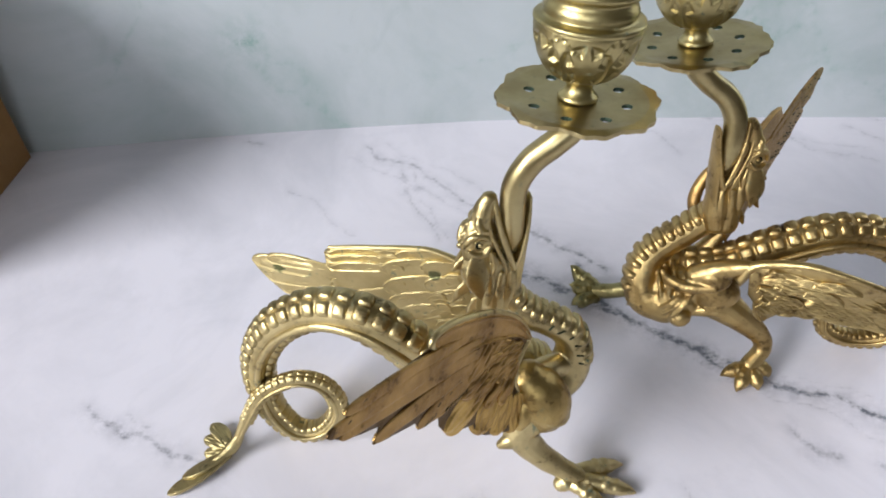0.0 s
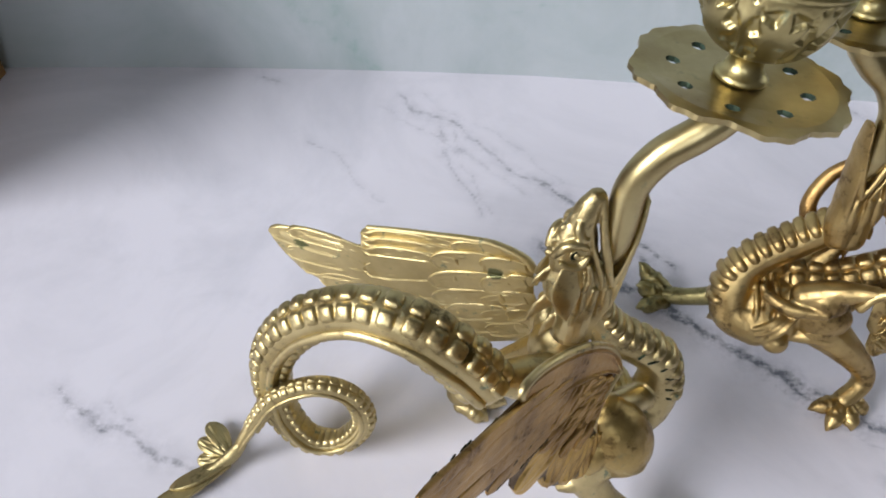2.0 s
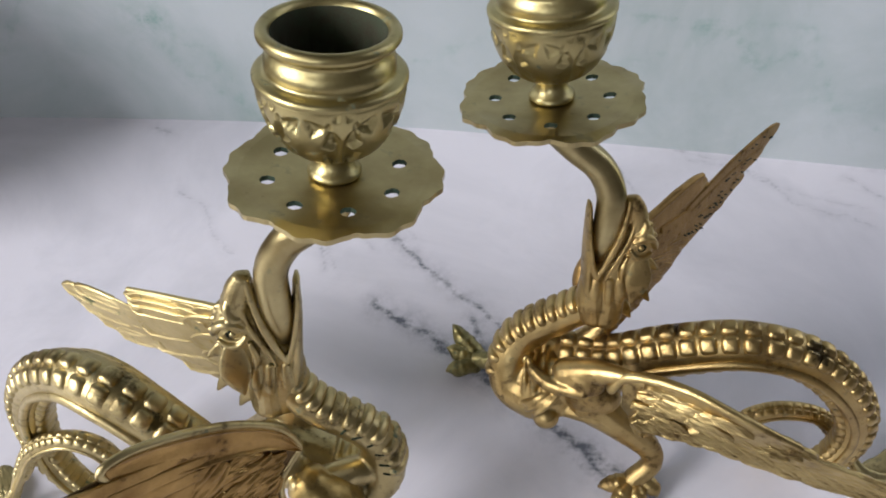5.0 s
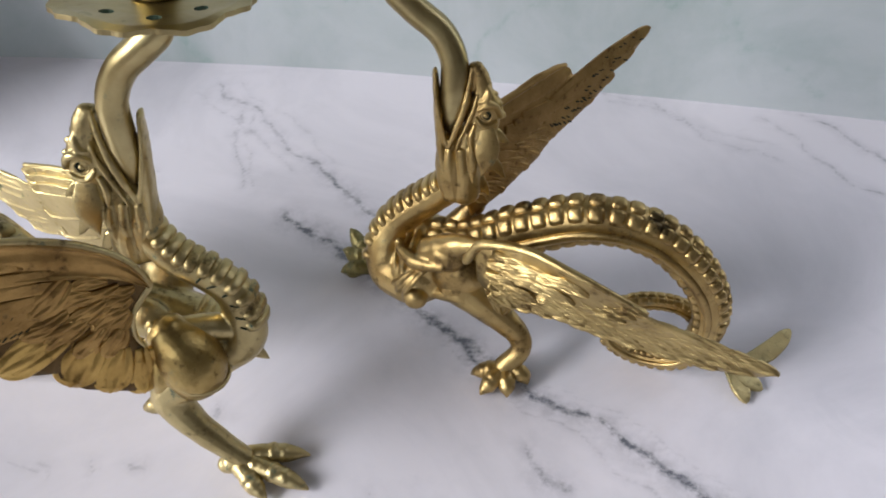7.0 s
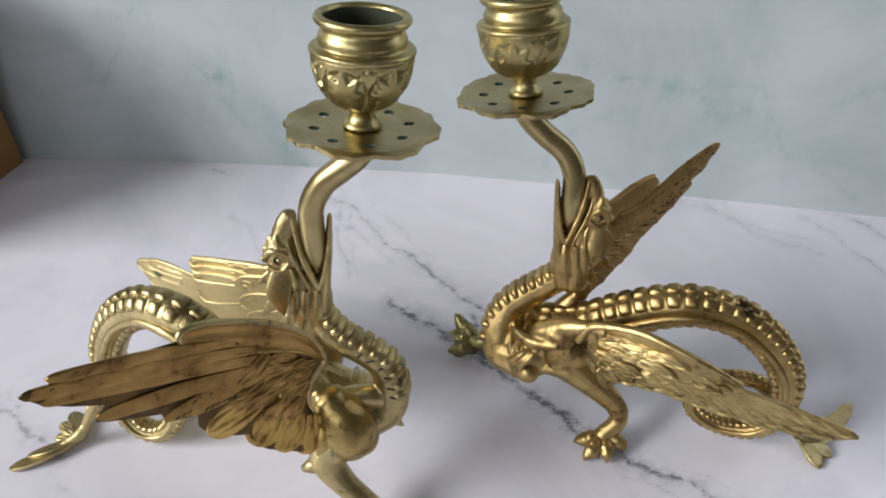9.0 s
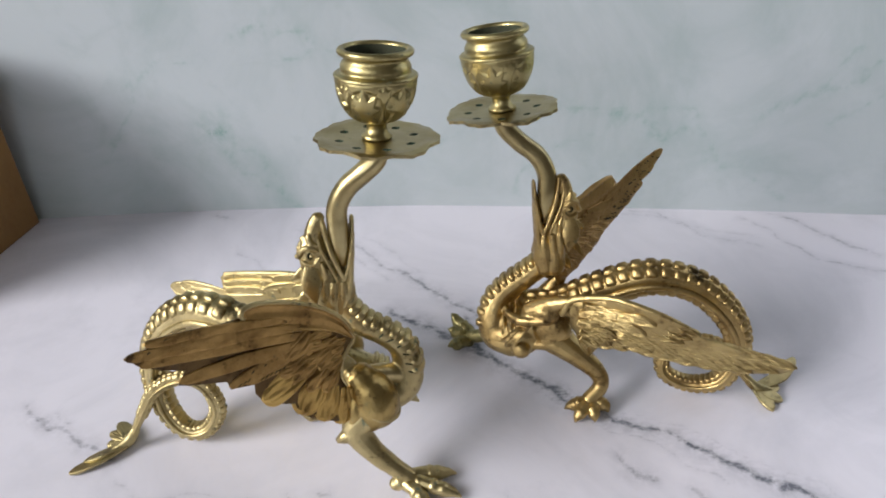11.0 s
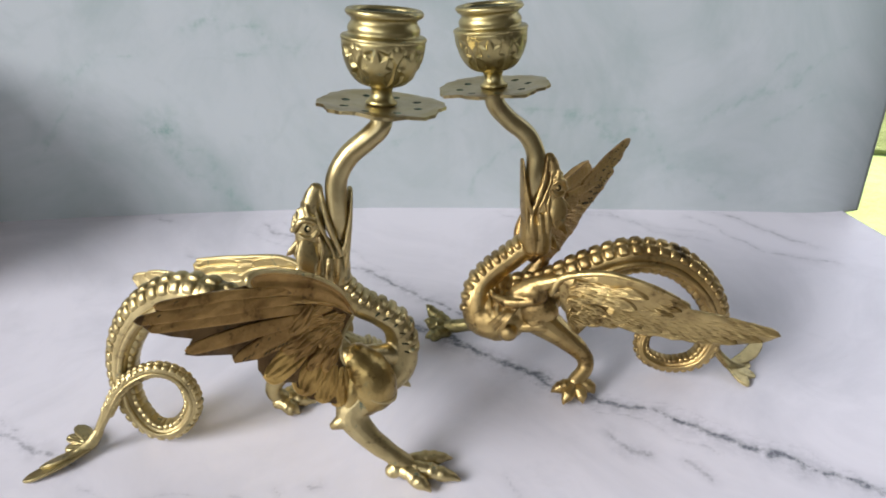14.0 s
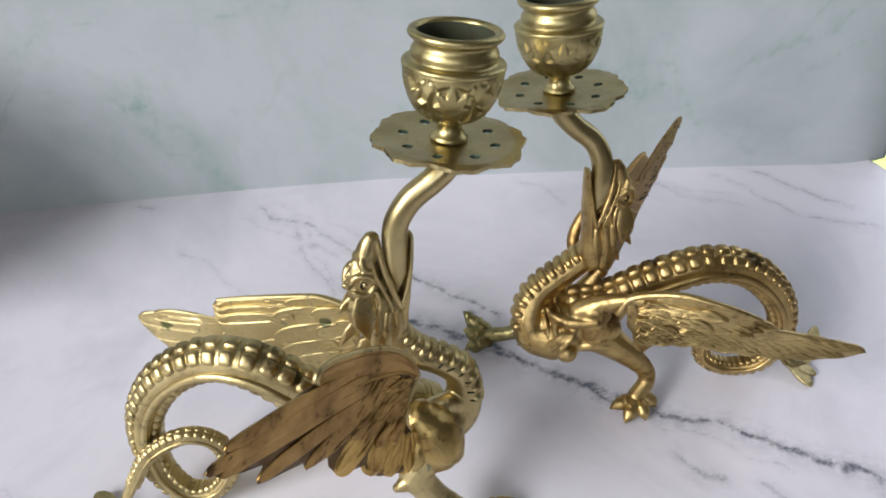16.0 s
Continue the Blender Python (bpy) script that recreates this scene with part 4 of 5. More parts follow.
def build_leaf(stick, o, leaf, mat):
    """The leaf that ends the tail: ribbed blades that fan from one stalk."""
    stalk = [np.array(p) - o for p in leaf["stalk"]]
    ob = part("tail_leaf", Mesh().sweep(stalk, leaf["stalk_radii"], (0, 0, 1), 14, 0.8, 6), mat, stick, "small verdigris-stained leaf ending the tail")
    for base, tip, half, bend, rise, kind in leaf["blades"]:
        a, b = np.array(base) - o, np.array(tip) - o
        x = unit(b - a)
        y = unit(np.cross((0, 0, 1), x))
        blade = part("blade", feather_mesh(np.linalg.norm(b - a), half, kind, 0.085, bend), mat, ob)
        tilt = radians(rise)
        z = np.cross(x, y)
        blade.matrix_basis = placed(x * 100, (y * math.cos(tilt) + z * math.sin(tilt)) * 100, (z * math.cos(tilt) - y * math.sin(tilt)) * 100, a)
    return ob


def build_candlestick(k):
    o = np.array(k["base"])
    stick = new("candlestick")
    stick.location = Vector(o) * CM
    tagged(stick, k["label"], "candlestick", "pair of dragon candlesticks")
    side = np.array(k["side"])
    # body, thighs and neck in one casting
    m = Mesh()
    m.sweep([np.array(p) - o for p in k["body"]], k["body_radii"], side, 20, 1.0, 8)
    m.sweep([np.array(p) - o for p in k["neck"]], k["neck_radii"], side, 18, 1.0, 8)
    for c, r in k["lumps"]:
        m.ball(np.array(c) - o, r, seg=32, rings=20)
    for pts, r in k["tubes"]:
        m.sweep([np.array(p) - o for p in pts], r, side, 28, 1.0, 8)
    q = curve([np.array(p) - o for p in k["body"]], 20)
    qt, qs, qd = frames(q, side)
    for i, rad in ((10, 0.98), (16, 1.04), (22, 1.06)):
        m.sweep([q[i] + (qs[i] * math.cos(a) + qd[i] * math.sin(a)) * rad for a in np.linspace(0, 2 * math.pi, 25)], [0.09] * 25, qt[i], 8, 1.0, 2)
    for c, way, rad, thick in k["folds"]:
        x = unit(np.cross(way, (0.3, 0.9, 0.2)))
        y = np.cross(unit(way), x)
        m.sweep([np.array(c) - o + rad * (x * math.cos(a) + y * math.sin(a)) for a in np.linspace(0, 2 * math.pi, 33)], [thick] * 33, way, 8, 1.0, 2)
    body = fused(part("body", m, k["mat"], stick, "sinewy cast body with a curved neck"), 0.045, 5)
    if "thigh" in k:
        m = Mesh()
        for pts, r in k["thigh"]:
            m.sweep([np.array(p) - o for p in pts], r, side, 28, 1.0, 8)
        fused(part("thigh", m, k["thigh_mat"], body, "rounded thigh with an ochre tarnish"), 0.045, 4)
    p = curve([np.array(q) - o for q in k["neck"]], 20)
    r = np.interp(np.linspace(0, 1, len(p)), np.linspace(0, 1, len(k["neck_radii"])), k["neck_radii"])
    t, s, d = frames(p, side)
    if d[len(d) // 2] @ np.array(k["front"]) < 0:
        d = -d
    along = np.r_[0, np.cumsum(np.linalg.norm(np.diff(p, axis=0), axis=1))]
    x = 0.55
    while x < along[-1] * 0.78:
        i = int(np.searchsorted(along, x))
        b = part("throat_plate", k["plate"], None, body)
        b.matrix_basis = placed(t[i] * 0.205, s[i] * r[i] * 0.90, d[i] * r[i] * 0.52, p[i] + d[i] * (r[i] * 0.58))
        if "thigh" in k and x > along[-1] * 0.36:
            for q in (1, -1):
                out = unit(s[i] * q * 0.86 + d[i] * 0.34)
                way = unit(np.cross(out, t[i]) * q + t[i] * 0.5)
                b = part("chased_notch", NOTCH, None, body)
                way = unit(way + 0.25 * math.sin(9 * x) * t[i])
                b.matrix_basis = placed(way * (0.15 + 0.04 * math.sin(5 * x)), np.cross(out, way) * 0.035, out * 0.035, p[i] + out * r[i] * 0.97)
        x += 0.40
    build_head(stick, o, k)
    for leg in k["legs"]:
        build_leg(stick, o, leg, leg.get("mat", k["mat"]))
    build_tail(stick, o, k["tail"], k["mat"], side, k["bead"])
    build_leaf(stick, o, k["leaf"], BRASS_STAINED)
    for w, mat, label in k["wings"]:
        build_wing(stick, o, w, mat, label)
    stem = [np.array(q) - o for q in k["stem"]]
    part("stem", Mesh().sweep(stem, [0.40] * (len(stem) - 2) + [0.36, 0.22], side, 20, 1.0, 10), BRASS_SMOOTH, stick, "smooth bent brass stem rising from the beak")
    z = unit(k["axis"])
    xx = unit(np.array((1, 0, 0)) - z[0] * z)
    at = placed(xx, np.cross(z, xx), z, np.array(k["pan"]) - o)
    at = at @ Matrix.Diagonal((100, 100, 100, 1))
    build_pan(stick, at, BRASS_SMOOTH, radians(k["phase"]))
    build_cup(stick, at, BRASS_CUP, k["relief"])
    return stick


# wings: rows are base and tip in the wing's own plane (along, across) and half width
RAISED_ONE = {
    "root": (4.1, 16.8, 5.3), "tip": (-0.3, 11.0, 10.8), "normal": (-0.853, 0.497, -0.161), "bow": 0.26, "tip_lift": -0.12, "root_lift": 0.0,
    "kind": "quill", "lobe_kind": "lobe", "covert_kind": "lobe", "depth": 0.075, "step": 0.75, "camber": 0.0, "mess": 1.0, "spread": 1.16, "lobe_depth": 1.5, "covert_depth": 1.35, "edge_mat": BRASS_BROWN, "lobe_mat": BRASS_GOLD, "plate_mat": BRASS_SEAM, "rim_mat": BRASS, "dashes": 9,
    "rim": [(0.10, -0.45), (0.46, -0.10), (0.69, 0.49), (0.58, 1.04), (0.52, 1.49), (1.29, 2.07), (2.30, 2.34), (3.49, 2.37), (4.82, 2.19), (5.47, 1.93), (5.62, 1.69), (5.40, 1.48), (4.90, 1.33)],
    "outline": [(0.48, 1.49), (1.29, 2.05), (2.30, 2.30), (3.49, 2.33), (4.82, 2.15), (5.47, 1.85), (5.56, 1.57), (6.38, 1.25), (7.63, 0.82), (8.80, 0.38), (8.66, 0.24), (9.26, -0.08), (8.72, -0.30), (7.96, -0.36), (7.06, -0.34),
                (7.16, -0.84), (6.76, -0.84), (5.79, -0.72), (5.33, -0.66), (5.10, -0.92), (4.18, -0.70), (4.01, -1.05), (3.48, -1.38), (2.68, -1.35), (2.19, -1.3), (2.01, -1.6), (1.32, -1.82), (0.40, -1.88), (-0.21, -1.9), (-0.88, -1.75), (-0.95, -1.11), (0.04, -0.49), (0.46, -0.10), (0.67, 0.49), (0.54, 1.04)],
    "quills": [(3.70, 1.74, 8.84, 0.38, 0.19), (2.90, 1.57, 9.32, -0.10, 0.22), (2.60, 1.30, 8.80, -0.26, 0.22), (2.50, 1.00, 7.20, -0.74, 0.26), (2.50, 0.90, 5.20, -0.84, 0.27), (2.10, 0.80, 4.60, -0.70, 0.24)],
    "lobes": [(2.17, 0.01, 3.69, -1.26, 0.59), (1.49, -0.32, 1.80, -1.73, 0.60), (0.74, -0.49, 0.69, -1.93, 0.52), (0.26, -0.52, -0.32, -1.98, 0.46), (-0.08, -0.48, -0.99, -1.65, 0.40)],
    "coverts": [(2.35, 0.49, 3.37, -0.24, 0.31), (1.85, 0.31, 2.69, -0.56, 0.34), (1.33, 0.13, 1.86, -0.80, 0.37), (0.87, 0.11, 1.08, -0.79, 0.36), (0.85, 0.64, 1.28, -0.30, 0.36), (2.60, 1.42, 3.28, 0.30, 0.40), (1.93, 1.07, 2.75, 0.68, 0.23),
                (1.52, 0.88, 2.28, 0.16, 0.28), (1.30, 1.35, 2.24, 0.76, 0.24), (0.90, 1.07, 1.53, 0.49, 0.28), (0.88, 0.72, 1.67, 0.0, 0.30), (1.65, 1.50, 2.50, 1.14, 0.21), (0.89, 1.33, 1.60, 1.08, 0.21)],
    "alula": [],
    "upper": [(0.48, 1.49), (1.29, 2.05), (2.30, 2.32), (3.49, 2.36), (4.82, 2.19), (5.47, 1.93), (5.60, 1.69)], "lower": [(0.50, 1.39), (1.44, 1.54), (2.30, 1.47), (3.30, 1.31), (4.34, 1.18), (5.06, 1.32), (5.58, 1.66)],
}
LOWERED_ONE = {
    "root": (1.9, 20.5, 4.2), "tip": (-6.8, 21.8, 4.3), "normal": (0.139, 0.988, 0.065), "bow": -0.16, "tip_lift": 0.0, "root_lift": 0.0,
    "kind": "scale", "lobe_kind": "scale", "covert_kind": "scale", "depth": 0.06, "step": 0.25, "camber": 0.05, "mess": 0.12, "edge_mat": BRASS_PALE, "lobe_mat": BRASS_PALE, "plate_mat": BRASS_PALE, "lead_radii": [0.14, 0.14, 0.12, 0.11, 0.10, 0.09, 0.08],
    "outline": [(0.22, 1.86), (0.55, 2.27), (1.41, 2.48), (2.19, 2.44), (3.19, 2.27), (4.22, 2.07), (5.29, 1.78), (5.49, 1.49), (5.49, 0.96), (6.51, 0.69), (7.63, 0.60), (7.98, 0.6), (8.08, 0.38), (8.68, 0.2), (8.65, -0.25), (8.35, -0.80), (7.77, -1.48), (6.88, -1.82), (5.22, -1.64), (3.86, -1.84), (2.52, -2.24), (1.17, -2.45), (-0.12, -1.67), (-0.24, -0.49)],
    "quills": [(5.30, 0.73, 8.08, 0.46, 0.33), (5.35, 0.27, 8.77, 0.12, 0.44), (5.30, -0.22, 8.29, -0.70, 0.43), (5.23, -0.69, 7.79, -1.32, 0.42), (4.93, -1.08, 7.11, -1.72, 0.42)],
    "lobes": [(2.43, 0.87, 5.43, -0.24, 0.47), (2.35, -0.06, 5.37, -1.33, 0.46), (2.26, -0.88, 4.32, -1.84, 0.47)],
    "coverts": [(1.41, 1.96, 3.25, 1.22, 0.44), (1.00, 1.25, 3.26, 0.21, 0.48), (0.89, 0.45, 3.10, -0.64, 0.47), (0.67, -0.22, 2.65, -1.26, 0.48), (0.44, -0.97, 2.22, -1.92, 0.46), (1.21, 2.40, 2.76, 2.0, 0.32), (0.43, 2.0, 1.81, 1.65, 0.36), (0.30, 1.35, 1.65, 0.73, 0.42),
                (0.18, 0.57, 1.55, -0.16, 0.40), (0.04, -0.25, 1.46, -0.99, 0.42), (0.01, -0.97, 1.22, -1.72, 0.39), (0.02, 1.55, 0.94, 1.30, 0.28), (-0.02, 0.81, 1.09, 0.30, 0.34), (-0.09, -0.02, 0.72, -0.54, 0.30), (-0.09, -0.92, 0.37, -1.12, 0.34)],
    "alula": [(2.50, 2.15, 5.51, 1.54, 0.25), (2.40, 1.88, 5.48, 1.22, 0.25), (2.41, 1.50, 5.45, 0.82, 0.28)],
    "upper": [(0.23, 1.96), (0.55, 2.27), (1.41, 2.51), (2.19, 2.47), (3.19, 2.30), (4.22, 2.10), (5.29, 1.82)],
}
LOWERED_TWO = {
    "root": (12.6, 21.7, 5.0), "tip": (21.05, 21.2, 4.4), "normal": (0.07, 0.979, 0.192), "bow": -0.02, "tip_lift": -0.12, "root_lift": 0.75,
    "kind": "streaky", "lobe_kind": "streaky", "covert_kind": "streaky", "depth": 0.095, "step": 0.6, "camber": 0.0, "mess": 0.6, "edge_mat": BRASS_WARM_FEATHERS, "lobe_mat": BRASS_WARM_FEATHERS, "plate_mat": BRASS_WARM_FEATHERS, "lead_radii": [0.2, 0.18, 0.16, 0.14, 0.13, 0.11, 0.08],
    "outline": [(-0.78, 0.49), (0.13, 1.14), (1.07, 1.58), (2.04, 1.72), (3.00, 1.64), (4.00, 1.27), (4.46, 1.09), (4.63, 0.79), (5.57, 0.76), (6.55, 0.48), (7.46, 0.37), (8.01, 0.27), (8.37, 0.23), (7.88, -0.31), (6.94, -0.70), (6.28, -0.92), (5.52, -0.87), (4.59, -0.94), (3.62, -0.93), (3.00, -0.79), (2.58, -0.68), (1.84, -0.94), (0.84, -1.04), (0.46, -1.98), (0.05, -1.06), (-0.53, -0.51)],
    "quills": [(1.36, 0.33, 8.35, 0.25, 0.35), (1.42, 0.04, 7.83, -0.27, 0.36), (1.46, -0.10, 6.92, -0.63, 0.40), (1.40, -0.31, 5.98, -0.86, 0.41), (1.32, -0.42, 4.96, -0.88, 0.41), (1.14, -0.54, 3.91, -0.89, 0.41)],
    "lobes": [(0.59, -0.34, 3.00, -0.79, 0.37), (0.42, -0.52, 2.55, -0.70, 0.36), (0.23, -0.62, 2.04, -0.93, 0.37), (0.05, -0.76, 1.41, -1.03, 0.39), (-0.04, -0.81, 0.85, -1.11, 0.40), (-0.11, -0.70, 0.47, -1.89, 0.28)],
    "coverts": [(-0.29, 0.23, 0.90, 0.55, 0.25), (0.38, 0.57, 1.82, 0.95, 0.28), (1.25, 0.81, 2.87, 1.00, 0.32), (-0.30, -0.15, 0.86, -0.17, 0.27), (0.36, 0.18, 1.68, 0.23, 0.29), (1.16, 0.31, 2.57, 0.26, 0.33), (-0.12, -0.45, 0.86, -0.64, 0.28), (0.36, -0.27, 1.52, -0.40, 0.30)],
    "alula": [(-0.18, 0.67, 4.55, 0.96, 0.29), (0.08, 0.48, 4.31, 0.64, 0.30), (0.14, 0.23, 4.08, 0.27, 0.30)],
    "upper": [(-0.98, -0.03), (-0.71, 0.61), (0.13, 1.14), (1.07, 1.58), (2.04, 1.72), (3.00, 1.64), (4.00, 1.27)],
}
RAISED_TWO = {
    "root": (11.5, 24.4, 5.6), "tip": (15.4, 31.5, 8.4), "normal": (0.811, -0.506, 0.293), "bow": 0.05, "tip_lift": 0.4, "root_lift": 0.0,
    "kind": "quill", "lobe_kind": "lobe", "covert_kind": "quill", "depth": 0.06, "step": 0.6, "camber": 0.0, "mess": 0.35, "edge_mat": BRASS_AMBER, "lobe_mat": BRASS_AMBER, "plate_mat": BRASS_AMBER, "dashes": 8,
    "shoulder": [(11.3, 24.5, 5.2), (10.5, 24.9, 5.4), (10.12, 25.35, 6.05), (10.42, 25.75, 6.95), (10.95, 25.75, 7.7), (11.27, 25.56, 8.2)], "lead_radii": [0.15, 0.14, 0.13, 0.12, 0.10],
    "outline": [(1.72, 2.32), (2.33, 2.15), (3.45, 1.88), (4.41, 1.65), (4.86, 1.44), (4.98, 1.15), (4.97, 0.90), (6.20, 0.63), (7.27, 0.44), (8.22, 0.28), (8.57, 0.01), (8.31, -0.08), (7.48, -0.22), (6.50, -0.18), (6.49, -0.39), (5.36, -0.45), (4.36, -0.42), (3.05, -0.32), (2.41, -0.47), (1.55, -0.40), (0.73, -0.39), (-0.14, -0.21), (-0.62, -0.08), (-0.46, 0.69), (0.59, 1.39)],
    "quills": [(3.76, 0.78, 8.54, 0.01, 0.32), (3.66, 0.57, 7.64, -0.18, 0.27), (3.49, 0.48, 6.49, -0.37, 0.23), (3.22, 0.49, 5.39, -0.43, 0.22), (2.85, 0.59, 4.37, -0.40, 0.20)],
    "lobes": [(2.29, 0.56, 3.55, -0.33, 0.24), (1.93, 0.66, 3.07, -0.33, 0.23), (1.54, 0.67, 2.59, -0.44, 0.24), (1.10, 0.61, 2.03, -0.46, 0.24), (0.66, 0.54, 1.50, -0.39, 0.24), (0.23, 0.47, 0.85, -0.41, 0.21), (-0.21, 0.41, 0.11, -0.26, 0.21)],
    "coverts": [(2.62, 1.24, 4.31, 0.46, 0.25), (2.22, 1.25, 3.75, 0.44, 0.24), (1.87, 1.34, 3.19, 0.44, 0.23), (1.66, 1.18, 2.65, 0.46, 0.23), (1.31, 1.28, 2.21, 0.39, 0.22), (1.06, 1.03, 1.86, 0.22, 0.22), (0.63, 0.97, 1.41, 0.15, 0.22)],
    "alula": [(1.92, 1.96, 4.98, 1.15, 0.43)],
    "upper": [(1.72, 2.32), (2.33, 2.15), (3.45, 1.88), (4.41, 1.65), (4.86, 1.44)],
}

ONE = {
    "label": "antique brass winged-dragon candlestick with a pale polished wing on the board",
    "base": (2.8, 18.2, 0.0), "side": (0.13, -0.99, 0.0), "front": (1, 0.1, 0.4), "mat": BRASS, "bead": BEAD, "plate": PLATE,
    "pan": (4.83, 20.3, 13.78), "axis": (0.028, 0.163, 1.0), "phase": 32.5, "relief": 1.0,
    "stem": [(4.85, 20.30, 13.70), (4.82, 20.02, 13.09), (4.37, 19.78, 12.63), (3.72, 19.57, 12.04), (3.32, 19.36, 11.25), (3.30, 19.20, 10.32), (3.33, 19.13, 9.55), (3.32, 19.08, 8.95)],
    "snout": (2.64, 19.18, 10.95), "jaw": (3.70, 19.66, 10.68), "corner": (3.15, 19.05, 8.6),
    "neck": [(3.10, 18.98, 7.70), (3.34, 18.84, 7.00), (4.01, 18.79, 6.28), (4.87, 18.85, 5.83), (5.50, 18.86, 5.31), (5.72, 18.77, 4.48), (5.60, 18.50, 3.56), (4.90, 18.10, 3.15)],
    "neck_radii": [0.46, 0.52, 0.55, 0.55, 0.58, 0.64, 0.74, 0.85],
    "body": [(5.1, 18.6, 3.3), (4.2, 18.4, 3.6), (3.0, 18.2, 4.2), (1.9, 17.75, 4.85), (1.2, 17.4, 5.15)], "body_radii": [0.72, 0.95, 0.92, 0.66, 0.42],
    "lumps": [((3.3, 17.5, 4.8), (0.75, 0.55, 0.7)), ((2.8, 19.2, 4.6), (0.9, 0.7, 0.9)), ((5.1, 16.55, 3.3), (0.40, 0.36, 0.40))],
    "tubes": [([(5.2, 18.7, 3.0), (5.7, 18.75, 2.55), (6.1, 18.8, 2.15)], [0.4, 0.25, 0.03]),
              ([(5.5, 18.4, 4.15), (4.95, 17.9, 4.5), (4.4, 17.4, 4.75), (3.9, 17.0, 5.05)], [0.40, 0.42, 0.40, 0.25]),
              ([(5.4, 18.1, 3.7), (5.2, 17.4, 4.1), (4.5, 17.0, 4.4)], [0.12, 0.14, 0.1]), ([(2.6, 19.4, 4.6), (2.4, 19.9, 5.0), (2.2, 20.3, 5.4)], [0.6, 0.45, 0.22])],
    "thigh": [([(4.15, 17.2, 4.85), (4.6, 17.1, 4.3), (4.85, 17.0, 3.6), (4.5, 16.9, 3.0)], [0.62, 0.88, 0.95, 0.7]), ([(4.6, 17.0, 4.9), (5.3, 16.75, 4.2), (5.5, 16.85, 3.5)], [0.2, 0.28, 0.2]), ([(4.0, 16.8, 4.6), (4.2, 16.35, 3.9), (4.1, 16.2, 3.3)], [0.2, 0.3, 0.2])], "thigh_mat": BRASS_OCHRE,
    "folds": [((4.9, 17.1, 3.7), (0.5, 0.1, 0.85), 0.97, 0.08)],
    "legs": [{"shank": [(4.5, 16.9, 3.4), (4.15, 16.4, 2.7), (4.8, 16.15, 1.85), (5.6, 16.1, 1.15), (6.3, 16.05, 0.65)], "radii": [0.8, 0.62, 0.47, 0.40, 0.36],
              "heel": [(4.2, 16.3, 2.6), (3.8, 16.05, 2.55), (3.5, 15.95, 2.4)],
              "girth": 0.95, "toes": [((6.2, 16.0, 0.5), (7.7, 15.95, 0.35), (8.8, 15.9, 0.06)), ((6.1, 15.9, 0.5), (6.9, 15.45, 0.35), (7.6, 15.1, 0.06)),
                       ((6.2, 16.2, 0.5), (7.3, 16.7, 0.38), (8.35, 17.1, 0.06)), ((6.2, 15.95, 0.55), (5.8, 15.8, 0.4), (5.6, 15.65, 0.2))]},
             {"shank": [(2.6, 19.3, 4.0), (1.4, 19.3, 2.8), (0.3, 19.15, 1.6), (0.1, 19.1, 0.9), (0.5, 19.15, 0.5)], "radii": [0.75, 0.5, 0.38, 0.36, 0.36],
              "girth": 1.0, "toes": [((0.5, 19.2, 0.45), (1.3, 19.4, 0.35), (2.0, 19.5, 0.06)), ((0.4, 19.3, 0.45), (1.0, 19.9, 0.35), (1.5, 20.3, 0.06)), ((0.3, 19.0, 0.45), (0.9, 18.8, 0.3), (1.4, 18.7, 0.06))]}],
    "tail": [(0.89, 17.20, 5.35), (0.03, 17.20, 6.40), (-1.26, 17.39, 7.05), (-2.74, 17.65, 6.88), (-4.15, 17.71, 5.96), (-5.10, 17.62, 4.58), (-5.44, 17.37, 3.16), (-5.12, 16.94, 1.65), (-4.20, 16.67, 0.66), (-3.15, 16.77, 0.76), (-2.49, 17.02, 1.89), (-2.88, 17.18, 3.07), (-3.93, 17.07, 3.47), (-5.13, 16.72, 2.85), (-5.80, 16.24, 1.73), (-6.25, 15.86, 0.80)],
    "leaf": {"stalk": [(-6.15, 15.9, 0.95), (-6.45, 15.65, 0.50), (-6.85, 15.25, 0.30), (-7.2, 14.95, 0.22)], "stalk_radii": [0.20, 0.26, 0.22, 0.12],
             "blades": [((-6.5, 15.55, 0.34), (-8.32, 13.75, 0.10), 0.34, 0.05, 10, "quill"), ((-6.6, 15.5, 0.40), (-7.98, 14.4, 0.20), 0.34, 0.06, 22, "quill"), ((-6.6, 15.75, 0.42), (-7.60, 16.68, 0.30), 0.32, -0.1, 10, "lobe"), ((-6.65, 15.7, 0.44), (-7.70, 16.08, 0.28), 0.26, 0.0, 0, "lobe"), ((-6.65, 15.6, 0.42), (-7.50, 15.45, 0.22), 0.26, 0.1, -8, "lobe")]},
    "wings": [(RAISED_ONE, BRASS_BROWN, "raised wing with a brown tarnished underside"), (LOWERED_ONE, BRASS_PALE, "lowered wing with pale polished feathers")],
}
